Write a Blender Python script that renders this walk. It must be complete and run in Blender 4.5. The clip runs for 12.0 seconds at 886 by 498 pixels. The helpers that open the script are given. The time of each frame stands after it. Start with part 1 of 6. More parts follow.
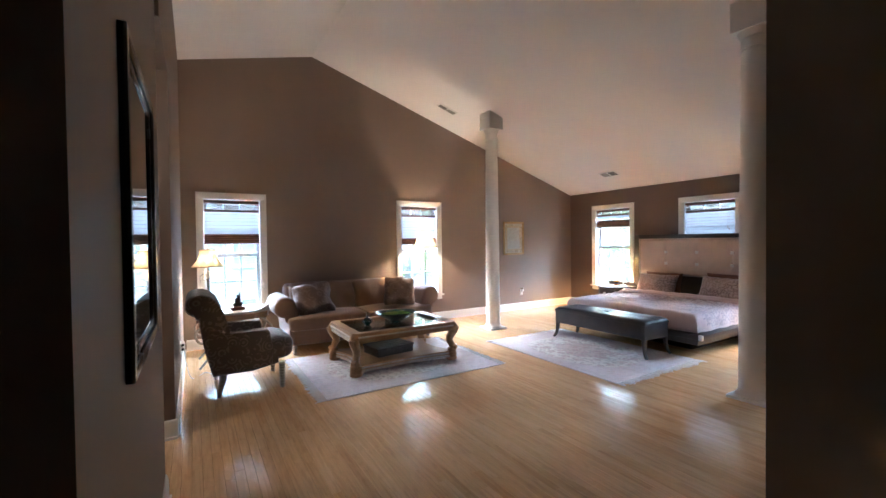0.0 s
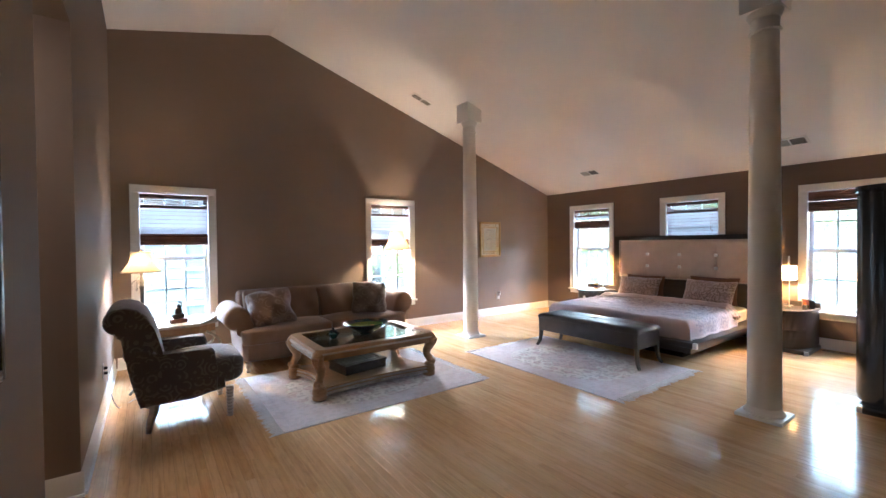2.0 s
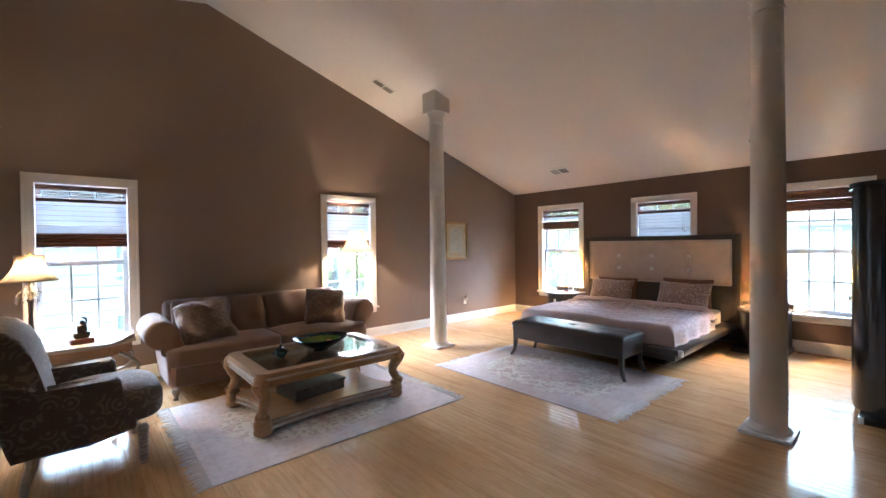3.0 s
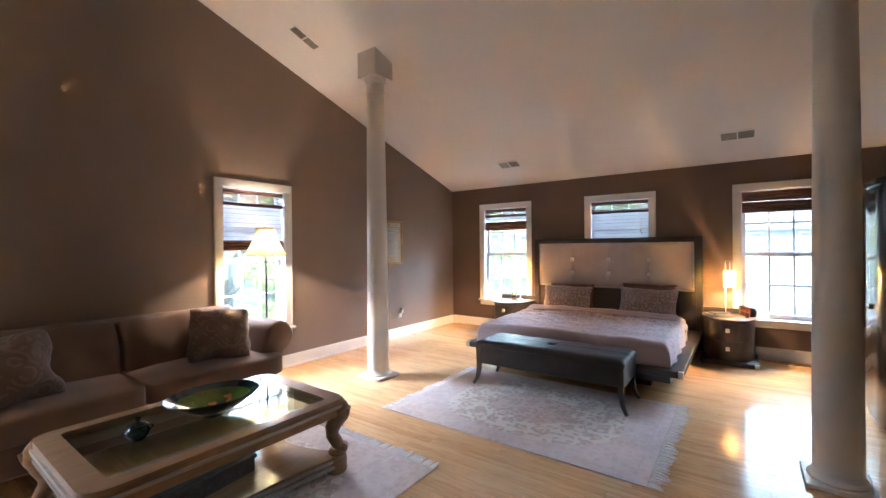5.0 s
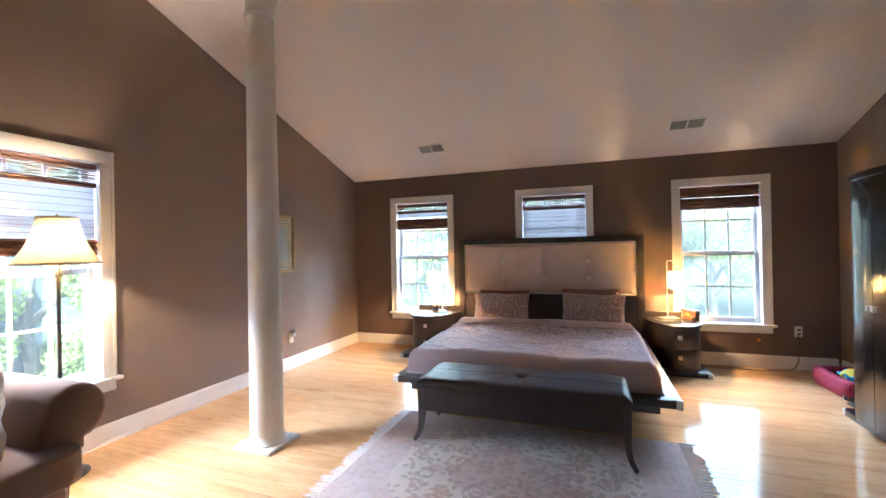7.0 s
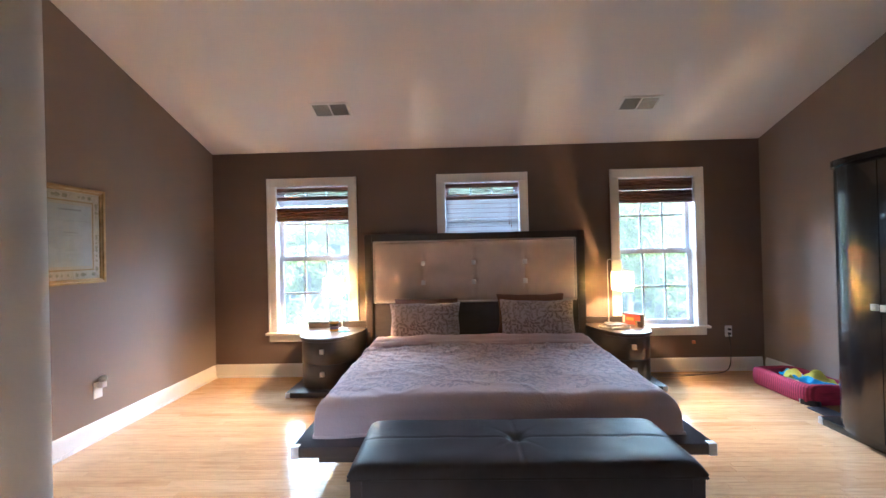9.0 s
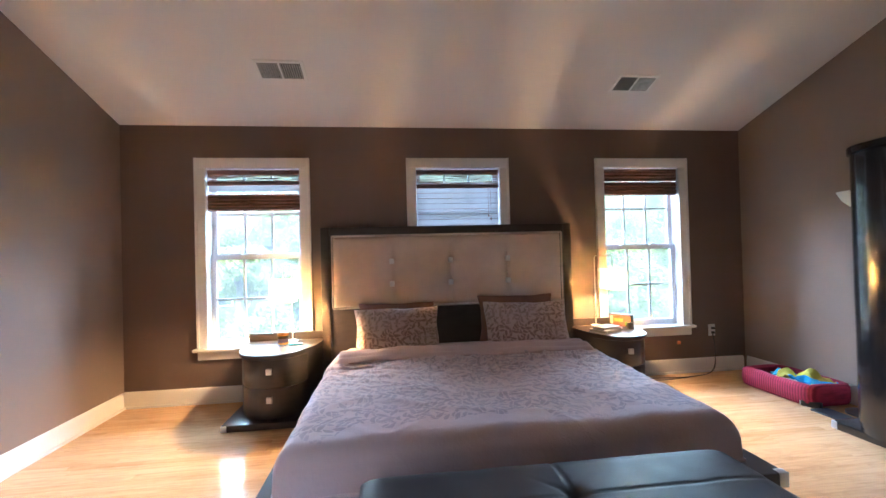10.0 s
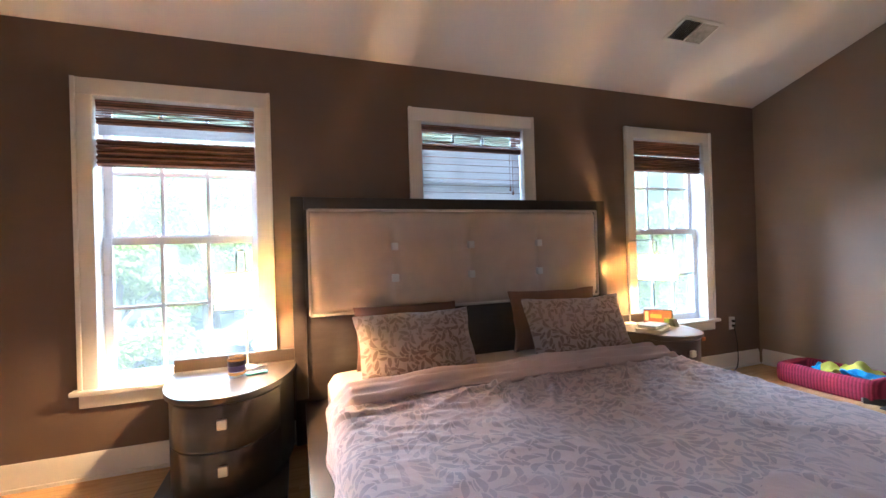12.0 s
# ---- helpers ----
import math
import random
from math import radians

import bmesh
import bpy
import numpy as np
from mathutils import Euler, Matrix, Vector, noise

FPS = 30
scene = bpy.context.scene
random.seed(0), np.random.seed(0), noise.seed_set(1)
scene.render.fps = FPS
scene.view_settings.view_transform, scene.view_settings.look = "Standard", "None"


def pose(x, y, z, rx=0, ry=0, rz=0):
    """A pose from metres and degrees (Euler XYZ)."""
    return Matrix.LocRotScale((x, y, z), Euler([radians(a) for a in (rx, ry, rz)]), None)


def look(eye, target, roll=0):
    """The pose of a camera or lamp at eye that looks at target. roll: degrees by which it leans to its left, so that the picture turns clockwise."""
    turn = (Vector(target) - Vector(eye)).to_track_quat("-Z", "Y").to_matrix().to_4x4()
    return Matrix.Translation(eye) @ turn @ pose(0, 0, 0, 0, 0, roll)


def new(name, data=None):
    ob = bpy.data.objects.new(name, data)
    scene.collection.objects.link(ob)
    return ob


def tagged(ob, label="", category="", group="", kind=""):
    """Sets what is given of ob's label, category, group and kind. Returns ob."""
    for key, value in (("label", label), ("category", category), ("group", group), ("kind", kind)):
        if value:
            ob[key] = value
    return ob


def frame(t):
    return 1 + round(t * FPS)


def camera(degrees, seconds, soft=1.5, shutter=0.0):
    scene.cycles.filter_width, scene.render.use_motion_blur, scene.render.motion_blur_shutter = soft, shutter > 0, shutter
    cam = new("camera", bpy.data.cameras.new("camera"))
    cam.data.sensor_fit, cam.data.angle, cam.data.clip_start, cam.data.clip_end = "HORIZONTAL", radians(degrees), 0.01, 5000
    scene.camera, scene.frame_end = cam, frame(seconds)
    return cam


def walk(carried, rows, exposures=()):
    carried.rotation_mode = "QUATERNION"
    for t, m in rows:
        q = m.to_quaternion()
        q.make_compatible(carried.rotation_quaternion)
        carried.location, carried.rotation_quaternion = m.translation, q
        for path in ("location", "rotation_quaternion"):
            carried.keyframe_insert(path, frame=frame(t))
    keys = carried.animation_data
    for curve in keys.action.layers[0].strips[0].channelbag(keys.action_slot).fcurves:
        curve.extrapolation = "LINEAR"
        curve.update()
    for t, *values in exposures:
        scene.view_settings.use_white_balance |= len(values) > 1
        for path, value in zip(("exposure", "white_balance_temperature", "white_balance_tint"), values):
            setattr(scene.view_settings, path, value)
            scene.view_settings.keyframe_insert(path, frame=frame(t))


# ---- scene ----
cam = camera(94.0, 12.0)
PATH = [
    (0, (0.163, -0.547, 1.43), (1.195, 1.166, 1.395), -0.7),
    (0.5, (0.208, -0.44, 1.435), (1.265, 1.258, 1.399), -0.7),
    (1, (0.249, -0.323, 1.432), (1.332, 1.358, 1.398), -0.6),
    (1.5, (0.286, -0.193, 1.439), (1.402, 1.466, 1.404), -0.6),
    (2, (0.354, -0.042, 1.433), (1.517, 1.585, 1.402), -0.6),
    (2.5, (0.476, 0.186, 1.432), (1.716, 1.755, 1.403), -0.8),
    (3, (0.599, 0.458, 1.419), (1.92, 1.96, 1.397), -0.7),
    (5, (1.114, 1.606, 1.401), (2.734, 2.778, 1.393), -0.6),
    (5.5, (1.28, 1.897, 1.384), (2.977, 2.955, 1.383), -0.8),
    (6, (1.485, 2.164, 1.382), (3.249, 3.106, 1.383), -0.8),
    (6.5, (1.714, 2.396, 1.383), (3.543, 3.205, 1.385), -1.0),
    (7, (1.971, 2.613, 1.377), (3.855, 3.285, 1.381), -1.1),
    (9, (3.047, 3.358, 1.309), (5.046, 3.417, 1.326), -1.3),
    (9.5, (3.342, 3.537, 1.286), (5.339, 3.441, 1.305), -1.4),
    (10, (3.647, 3.671, 1.259), (5.633, 3.437, 1.28), -1.5),
    (10.5, (3.933, 3.831, 1.246), (5.901, 3.477, 1.268), -1.5),
    (11, (4.209, 4.009, 1.245), (6.153, 3.538, 1.26), -1.5),
    (11.5, (4.502, 4.162, 1.214), (6.416, 3.582, 1.22), -1.6),
    (12, (4.765, 4.281, 1.167), (6.651, 3.616, 1.173), -1.7),
]
walk(cam, [(t, look(eye, target, roll)) for t, eye, target, roll in PATH], [(0, 5.42, 4680, 10), (3, 5.2, 4880, 11), (6, 5.02, 4960, 12), (9.5, 4.95, 4720, 12), (12, 4.97, 4950, 12)])

# ---- world, sun, exposure ----
world = bpy.data.worlds.new("sky")
scene.world = world
world.use_nodes = True
wn = world.node_tree
sky = wn.nodes.new("ShaderNodeTexSky")
sky.sky_type, sky.sun_disc = "NISHITA", False
sky.sun_elevation, sky.sun_rotation = radians(42), radians(245)
sky.air_density, sky.dust_density = 1.0, 3.0
wn.links.new(sky.outputs[0], wn.nodes["Background"].inputs[0])
wn.nodes["Background"].inputs[1].default_value = 0.05
sun = new("sun", bpy.data.lights.new("sun", "SUN"))
sun.data.energy, sun.data.angle, sun.data.color = 2.0, radians(12), (1, 0.95, 0.88)
sun.matrix_world = look((-31.2, -14.5, 31), (0, 0, 0))



def daylight(x, y, z, tx, ty, tz, wide, high, watts):
    """Added area lamp, out of view above the trees, standing in for sky outside a row of windows."""
    lamp = new("sky_fill_lamp", bpy.data.lights.new("sky_fill_lamp", "AREA"))
    lamp.data.shape, lamp.data.size, lamp.data.size_y = "RECTANGLE", wide, high
    lamp.data.energy, lamp.data.color = watts, (0.88, 0.945, 1.0)
    lamp.matrix_world = look((x, y, z), (tx, ty, tz))


daylight(16.0, 3.1, 6.5, 7.5, 3.1, 1.2, 20.0, 6.0, 690)
daylight(1.9, 14.5, 6.5, 1.9, 6.0, 1.2, 20.0, 6.0, 1120)

# ---- materials ----


def nodes_of(name):
    m = bpy.data.materials.new(name)
    m.use_nodes = True
    t = m.node_tree
    return m, t, t.nodes["Principled BSDF"]


def add(t, kind, links=(), **values):
    n = t.nodes.new(kind)
    for key, v in values.items():
        n.inputs[key.replace("_", " ")].default_value = v
    for key, src in links:
        t.links.new(src, n.inputs[key])
    return n


def ramp(t, fac, stops):
    r = t.nodes.new("ShaderNodeValToRGB")
    while len(r.color_ramp.elements) < len(stops):
        r.color_ramp.elements.new(0.5)
    for e, (p, c) in zip(r.color_ramp.elements, stops):
        e.position, e.color = p, (*c, 1)
    t.links.new(fac, r.inputs[0])
    return r.outputs[0]


def mixed(t, fac, a, b):
    m = t.nodes.new("ShaderNodeMix")
    m.data_type = "RGBA"
    for sock, v in ((m.inputs[0], fac), (m.inputs[6], a), (m.inputs[7], b)):
        if isinstance(v, bpy.types.NodeSocket):
            t.links.new(v, sock)
        else:
            sock.default_value = v if isinstance(v, (int, float)) else (*v, 1)
    return m.outputs[2]


def math_node(t, op, a, b=0.0, c=0.0):
    n = t.nodes.new("ShaderNodeMath")
    n.operation = op
    for sock, v in zip(n.inputs, (a, b, c)):
        if isinstance(v, bpy.types.NodeSocket):
            t.links.new(v, sock)
        else:
            sock.default_value = v
    return n.outputs[0]


def coords(t, scale=(1, 1, 1), world_space=False):
    src = t.nodes.new("ShaderNodeNewGeometry").outputs["Position"] if world_space else t.nodes.new("ShaderNodeTexCoord").outputs["Object"]
    m = t.nodes.new("ShaderNodeMapping")
    m.inputs["Scale"].default_value = scale
    t.links.new(src, m.inputs["Vector"])
    return m.outputs[0]


def set_bump(t, p, height, strength, distance=0.01):
    b = add(t, "ShaderNodeBump", [("Height", height)], Strength=strength, Distance=distance)
    t.links.new(b.outputs[0], p.inputs["Normal"])


def mat(name, c1, c2=None, rough=0.5, scale=4.0, fine=120.0, bump=0.15, metal=0.0, coat=0.0, sheen=0.0, stretch=(1, 1, 1), rvar=0.08, dist=0.002):
    """Two-scale material: broad stains between c1 and c2, fine grain in gloss and relief."""
    m, t, p = nodes_of(name)
    c2 = c2 or tuple(v * 0.82 for v in c1)
    v = coords(t, stretch)
    big = add(t, "ShaderNodeTexNoise", [("Vector", v)], Scale=scale, Detail=5.0, Roughness=0.6)
    small = add(t, "ShaderNodeTexNoise", [("Vector", v)], Scale=fine, Detail=3.0)
    f = math_node(t, "ADD", math_node(t, "MULTIPLY", big.outputs[0], 0.75), math_node(t, "MULTIPLY", small.outputs[0], 0.25))
    col = ramp(t, f, [(0.35, c2), (0.62, c1)])
    t.links.new(col, p.inputs["Base Color"])
    r = math_node(t, "MULTIPLY_ADD", big.outputs[0], rvar * 2, rough - rvar)
    t.links.new(r, p.inputs["Roughness"])
    p.inputs["Metallic"].default_value = metal
    p.inputs["Coat Weight"].default_value = coat
    p.inputs["Sheen Weight"].default_value = sheen
    if bump:
        set_bump(t, p, small.outputs[0], bump, dist)
    return m


def wood_mat(name, c1, c2, rough=0.35, stretch=(1, 1, 12), scale=6.0, coat=0.0):
    m, t, p = nodes_of(name)
    v = coords(t, stretch)
    n = add(t, "ShaderNodeTexNoise", [("Vector", v)], Scale=scale, Detail=6.0, Roughness=0.65, Distortion=0.6)
    t.links.new(ramp(t, n.outputs[0], [(0.32, c2), (0.66, c1)]), p.inputs["Base Color"])
    t.links.new(math_node(t, "MULTIPLY_ADD", n.outputs[0], 0.2, rough - 0.1), p.inputs["Roughness"])
    p.inputs["Coat Weight"].default_value = coat
    set_bump(t, p, n.outputs[0], 0.12, 0.002)
    return m


def leaf_mask(t, v, scale, a, b, keep=1.0, seed_shift=0.0):
    """Leaf-shaped spots, one to a cell, each turned its own way."""
    vor = add(t, "ShaderNodeTexVoronoi", [("Vector", v)], Scale=scale, Randomness=0.75)
    vor.voronoi_dimensions = "2D"
    sc = t.nodes.new("ShaderNodeVectorMath")
    sc.operation = "SUBTRACT"
    t.links.new(v, sc.inputs[0])
    t.links.new(vor.outputs["Position"], sc.inputs[1])
    sep = t.nodes.new("ShaderNodeSeparateColor")
    t.links.new(vor.outputs["Color"], sep.inputs[0])
    rot = t.nodes.new("ShaderNodeVectorRotate")
    rot.rotation_type = "Z_AXIS"
    t.links.new(sc.outputs[0], rot.inputs["Vector"])
    t.links.new(math_node(t, "MULTIPLY", math_node(t, "ADD", sep.outputs[0], seed_shift), 6.283), rot.inputs["Angle"])
    xyz = t.nodes.new("ShaderNodeSeparateXYZ")
    t.links.new(rot.outputs[0], xyz.inputs[0])
    x = math_node(t, "MULTIPLY", xyz.outputs[0], scale / a)
    y = math_node(t, "MULTIPLY", xyz.outputs[1], scale / b)
    d = math_node(t, "ADD", math_node(t, "ABSOLUTE", y), math_node(t, "MULTIPLY", x, x))
    inside = math_node(t, "LESS_THAN", d, 1.0)
    vein = math_node(t, "GREATER_THAN", math_node(t, "ABSOLUTE", y), 0.12)
    return math_node(t, "MULTIPLY", math_node(t, "MULTIPLY", inside, vein), math_node(t, "LESS_THAN", sep.outputs[1], keep))


def sprig_fabric(name, ground, leaf, scale, plane, a=0.60, b=0.20, rough=0.8, hem=False):
    """Printed sprigs: slim leaves paired along drifting stems."""
    m, t, p = nodes_of(name)
    v = t.nodes.new("ShaderNodeTexCoord").outputs["UV"] if plane == "uv" else coords(t)
    if plane == "yz":
        s = t.nodes.new("ShaderNodeSeparateXYZ")
        t.links.new(v, s.inputs[0])
        cb = t.nodes.new("ShaderNodeCombineXYZ")
        t.links.new(s.outputs[1], cb.inputs[0])
        t.links.new(s.outputs[2], cb.inputs[1])
        v = cb.outputs[0]
    drift = add(t, "ShaderNodeTexNoise", [("Vector", v)], Scale=scale * 0.16, Detail=1.0)
    warp = add(t, "ShaderNodeTexNoise", [("Vector", v)], Scale=3.0, Detail=3.0)
    total = None
    for k, (dx, dy, grow) in enumerate(((0.0, 0.0, 1.0), (3.37, 1.91, 1.12), (1.13, 5.71, 0.9))):
        off = t.nodes.new("ShaderNodeVectorMath")
        off.operation = "ADD"
        off.inputs[1].default_value = (dx, dy, 0)
        t.links.new(v, off.inputs[0])
        vor = add(t, "ShaderNodeTexVoronoi", [("Vector", off.outputs[0])], Scale=scale * grow, Randomness=0.7)
        vor.voronoi_dimensions = "2D"
        rel = t.nodes.new("ShaderNodeVectorMath")
        rel.operation = "SUBTRACT"
        t.links.new(off.outputs[0], rel.inputs[0])
        t.links.new(vor.outputs["Position"], rel.inputs[1])
        sep = t.nodes.new("ShaderNodeSeparateColor")
        t.links.new(vor.outputs["Color"], sep.inputs[0])
        lean = math_node(t, "MULTIPLY_ADD", math_node(t, "GREATER_THAN", sep.outputs[0], 0.5), 1.5, -0.75)
        angle = math_node(t, "ADD", math_node(t, "MULTIPLY", drift.outputs[0], 9.0), math_node(t, "MULTIPLY_ADD", sep.outputs[1], 0.5, lean))
        rot = t.nodes.new("ShaderNodeVectorRotate")
        rot.rotation_type = "Z_AXIS"
        t.links.new(rel.outputs[0], rot.inputs["Vector"])
        t.links.new(angle, rot.inputs["Angle"])
        xyz = t.nodes.new("ShaderNodeSeparateXYZ")
        t.links.new(rot.outputs[0], xyz.inputs[0])
        x = math_node(t, "MULTIPLY", xyz.outputs[0], scale * grow / a)
        y = math_node(t, "MULTIPLY", xyz.outputs[1], scale * grow / b)
        d = math_node(t, "ADD", math_node(t, "ABSOLUTE", y), math_node(t, "MULTIPLY", x, x))
        inside = math_node(t, "MULTIPLY", math_node(t, "LESS_THAN", d, 1.0), math_node(t, "LESS_THAN", sep.outputs[2], 0.72 if k else 0.9))
        if total is not None:
            clear = math_node(t, "GREATER_THAN", d, 1.45)
            far = math_node(t, "MAXIMUM", clear, math_node(t, "GREATER_THAN", sep.outputs[2], 0.72))
            inside = math_node(t, "MAXIMUM", math_node(t, "MULTIPLY", total, far), inside)
        total = inside
    fade = ramp(t, warp.outputs[0], [(0.34, (0.45, 0.45, 0.45)), (0.52, (1, 1, 1))])
    f = math_node(t, "MULTIPLY", total, fade)
    if hem:
        su = t.nodes.new("ShaderNodeSeparateXYZ")
        t.links.new(v, su.inputs[0])
        f = math_node(t, "MULTIPLY", f, math_node(t, "LESS_THAN", math_node(t, "MULTIPLY_ADD", warp.outputs[0], 0.5, su.outputs[0]), 1.44))
        f = math_node(t, "MULTIPLY", f, math_node(t, "LESS_THAN", math_node(t, "MULTIPLY_ADD", warp.outputs[0], 0.5, math_node(t, "ABSOLUTE", su.outputs[1])), 1.40))
    t.links.new(mixed(t, f, ground, leaf), p.inputs["Base Color"])
    p.inputs["Roughness"].default_value = rough
    p.inputs["Sheen Weight"].default_value = 0.35
    w = add(t, "ShaderNodeTexNoise", [("Vector", v)], Scale=500.0, Detail=2.0)
    crinkle = add(t, "ShaderNodeTexNoise", [("Vector", v)], Scale=26.0, Detail=4.0, Roughness=0.55, Distortion=1.2)
    set_bump(t, p, math_node(t, "ADD", math_node(t, "MULTIPLY", w.outputs[0], 0.12), crinkle.outputs[0]), 0.35, 0.006)
    return m


def glass_mat(name, tint=(1, 1, 1), gloss=1.0, film=0.0):
    """Clear glass; an optional translucent share imitates daylight haze over the view outside."""
    m, t, p = nodes_of(name)
    t.nodes.remove(p)
    tr = add(t, "ShaderNodeBsdfTransparent", Color=(*tint, 1))
    if film:
        dust = add(t, "ShaderNodeBsdfTranslucent", Color=(0.90, 0.90, 0.82, 1))
        tr = add(t, "ShaderNodeMixShader", [(1, tr.outputs[0]), (2, dust.outputs[0])], Fac=film)
    gl = add(t, "ShaderNodeBsdfGlossy", Roughness=0.02)
    lw = add(t, "ShaderNodeLayerWeight", Blend=0.5)
    fac = math_node(t, "MULTIPLY_ADD", math_node(t, "POWER", lw.outputs["Facing"], 4.0), 0.9, 0.035)
    mx = add(t, "ShaderNodeMixShader", [(1, tr.outputs[0]), (2, gl.outputs[0])])
    t.links.new(math_node(t, "MINIMUM", math_node(t, "MULTIPLY", fac, gloss), 1.0), mx.inputs[0])
    t.links.new(mx.outputs[0], t.nodes["Material Output"].inputs[0])
    return m


def shade_mat(name, colour, through_share=0.55, clear=0.0):
    """Lamp-shade cloth: lets light through, diffused."""
    m, t, p = nodes_of(name)
    v = coords(t)
    n = add(t, "ShaderNodeTexNoise", [("Vector", v)], Scale=180.0, Detail=2.0)
    col = ramp(t, n.outputs[0], [(0.3, tuple(c * 0.9 for c in colour)), (0.7, colour)])
    df = add(t, "ShaderNodeBsdfDiffuse", [("Color", col)])
    tl = add(t, "ShaderNodeBsdfTranslucent", [("Color", col)])
    mx = add(t, "ShaderNodeMixShader", [(1, df.outputs[0]), (2, tl.outputs[0])], Fac=through_share)
    if clear:
        gap = add(t, "ShaderNodeBsdfTransparent")
        mx = add(t, "ShaderNodeMixShader", [(1, mx.outputs[0]), (2, gap.outputs[0])], Fac=clear)
    t.links.new(mx.outputs[0], t.nodes["Material Output"].inputs[0])
    t.nodes.remove(p)
    return m


def bulb_mat(name, colour, power):
    m, t, p = nodes_of(name)
    p.inputs["Base Color"].default_value = (*colour, 1)
    p.inputs["Emission Color"].default_value = (*colour, 1)
    p.inputs["Emission Strength"].default_value = power
    return m


def floor_mat():
    m, t, p = nodes_of("maple_strip")
    g = t.nodes.new("ShaderNodeNewGeometry")
    rnd = math_node(t, "FRACT", math_node(t, "ADD", t.nodes.new("ShaderNodeObjectInfo").outputs["Random"], g.outputs["Random Per Island"]))
    sep = t.nodes.new("ShaderNodeSeparateXYZ")
    t.links.new(g.outputs["Position"], sep.inputs[0])
    cb = t.nodes.new("ShaderNodeCombineXYZ")
    t.links.new(math_node(t, "MULTIPLY", sep.outputs[0], 55.0), cb.inputs[0])
    t.links.new(math_node(t, "MULTIPLY_ADD", sep.outputs[1], 2.2, math_node(t, "MULTIPLY", rnd, 40.0)), cb.inputs[1])
    t.links.new(math_node(t, "MULTIPLY", rnd, 17.0), cb.inputs[2])
    grain = add(t, "ShaderNodeTexNoise", [("Vector", cb.outputs[0])], Scale=1.0, Detail=5.0, Roughness=0.6, Distortion=0.5)
    tone = ramp(t, rnd, [(0.0, (0.62, 0.36, 0.150)), (0.12, (0.70, 0.435, 0.20)), (0.5, (0.74, 0.475, 0.23)), (0.85, (0.77, 0.51, 0.265)), (1.0, (0.64, 0.38, 0.165))])
    cb2 = t.nodes.new("ShaderNodeCombineXYZ")
    t.links.new(math_node(t, "MULTIPLY", sep.outputs[0], 14.0), cb2.inputs[0])
    t.links.new(math_node(t, "MULTIPLY_ADD", sep.outputs[1], 4.0, math_node(t, "MULTIPLY", rnd, 23.0)), cb2.inputs[1])
    cloud = add(t, "ShaderNodeTexNoise", [("Vector", cb2.outputs[0])], Scale=1.0, Detail=3.0, Distortion=1.5)
    figure = ramp(t, cloud.outputs[0], [(0.30, (0.46, 0.26, 0.105)), (0.52, (0.74, 0.475, 0.23))])
    dark = mixed(t, 0.28, tone, figure)
    streak = ramp(t, grain.outputs[0], [(0.28, (0.66, 0.54, 0.42)), (0.55, (1, 1, 1))])
    mul = t.nodes.new("ShaderNodeMix")
    mul.data_type, mul.blend_type = "RGBA", "MULTIPLY"
    mul.inputs[0].default_value = 0.55
    t.links.new(dark, mul.inputs[6])
    t.links.new(streak, mul.inputs[7])
    t.links.new(mul.outputs[2], p.inputs["Base Color"])
    wear = add(t, "ShaderNodeTexNoise", [("Vector", g.outputs["Position"])], Scale=2.3, Detail=5.0)
    t.links.new(math_node(t, "MULTIPLY_ADD", wear.outputs[0], 0.14, 0.06), p.inputs["Roughness"])
    p.inputs["Specular IOR Level"].default_value = 0.12
    p.inputs["Coat Weight"].default_value = 0.035
    p.inputs["Coat Roughness"].default_value = 0.05
    ripple = add(t, "ShaderNodeTexNoise", [("Vector", g.outputs["Position"])], Scale=9.0, Detail=2.0)
    h = math_node(t, "ADD", math_node(t, "MULTIPLY", grain.outputs[0], 0.15), ripple.outputs[0])
    set_bump(t, p, h, 0.06, 0.004)
    return m


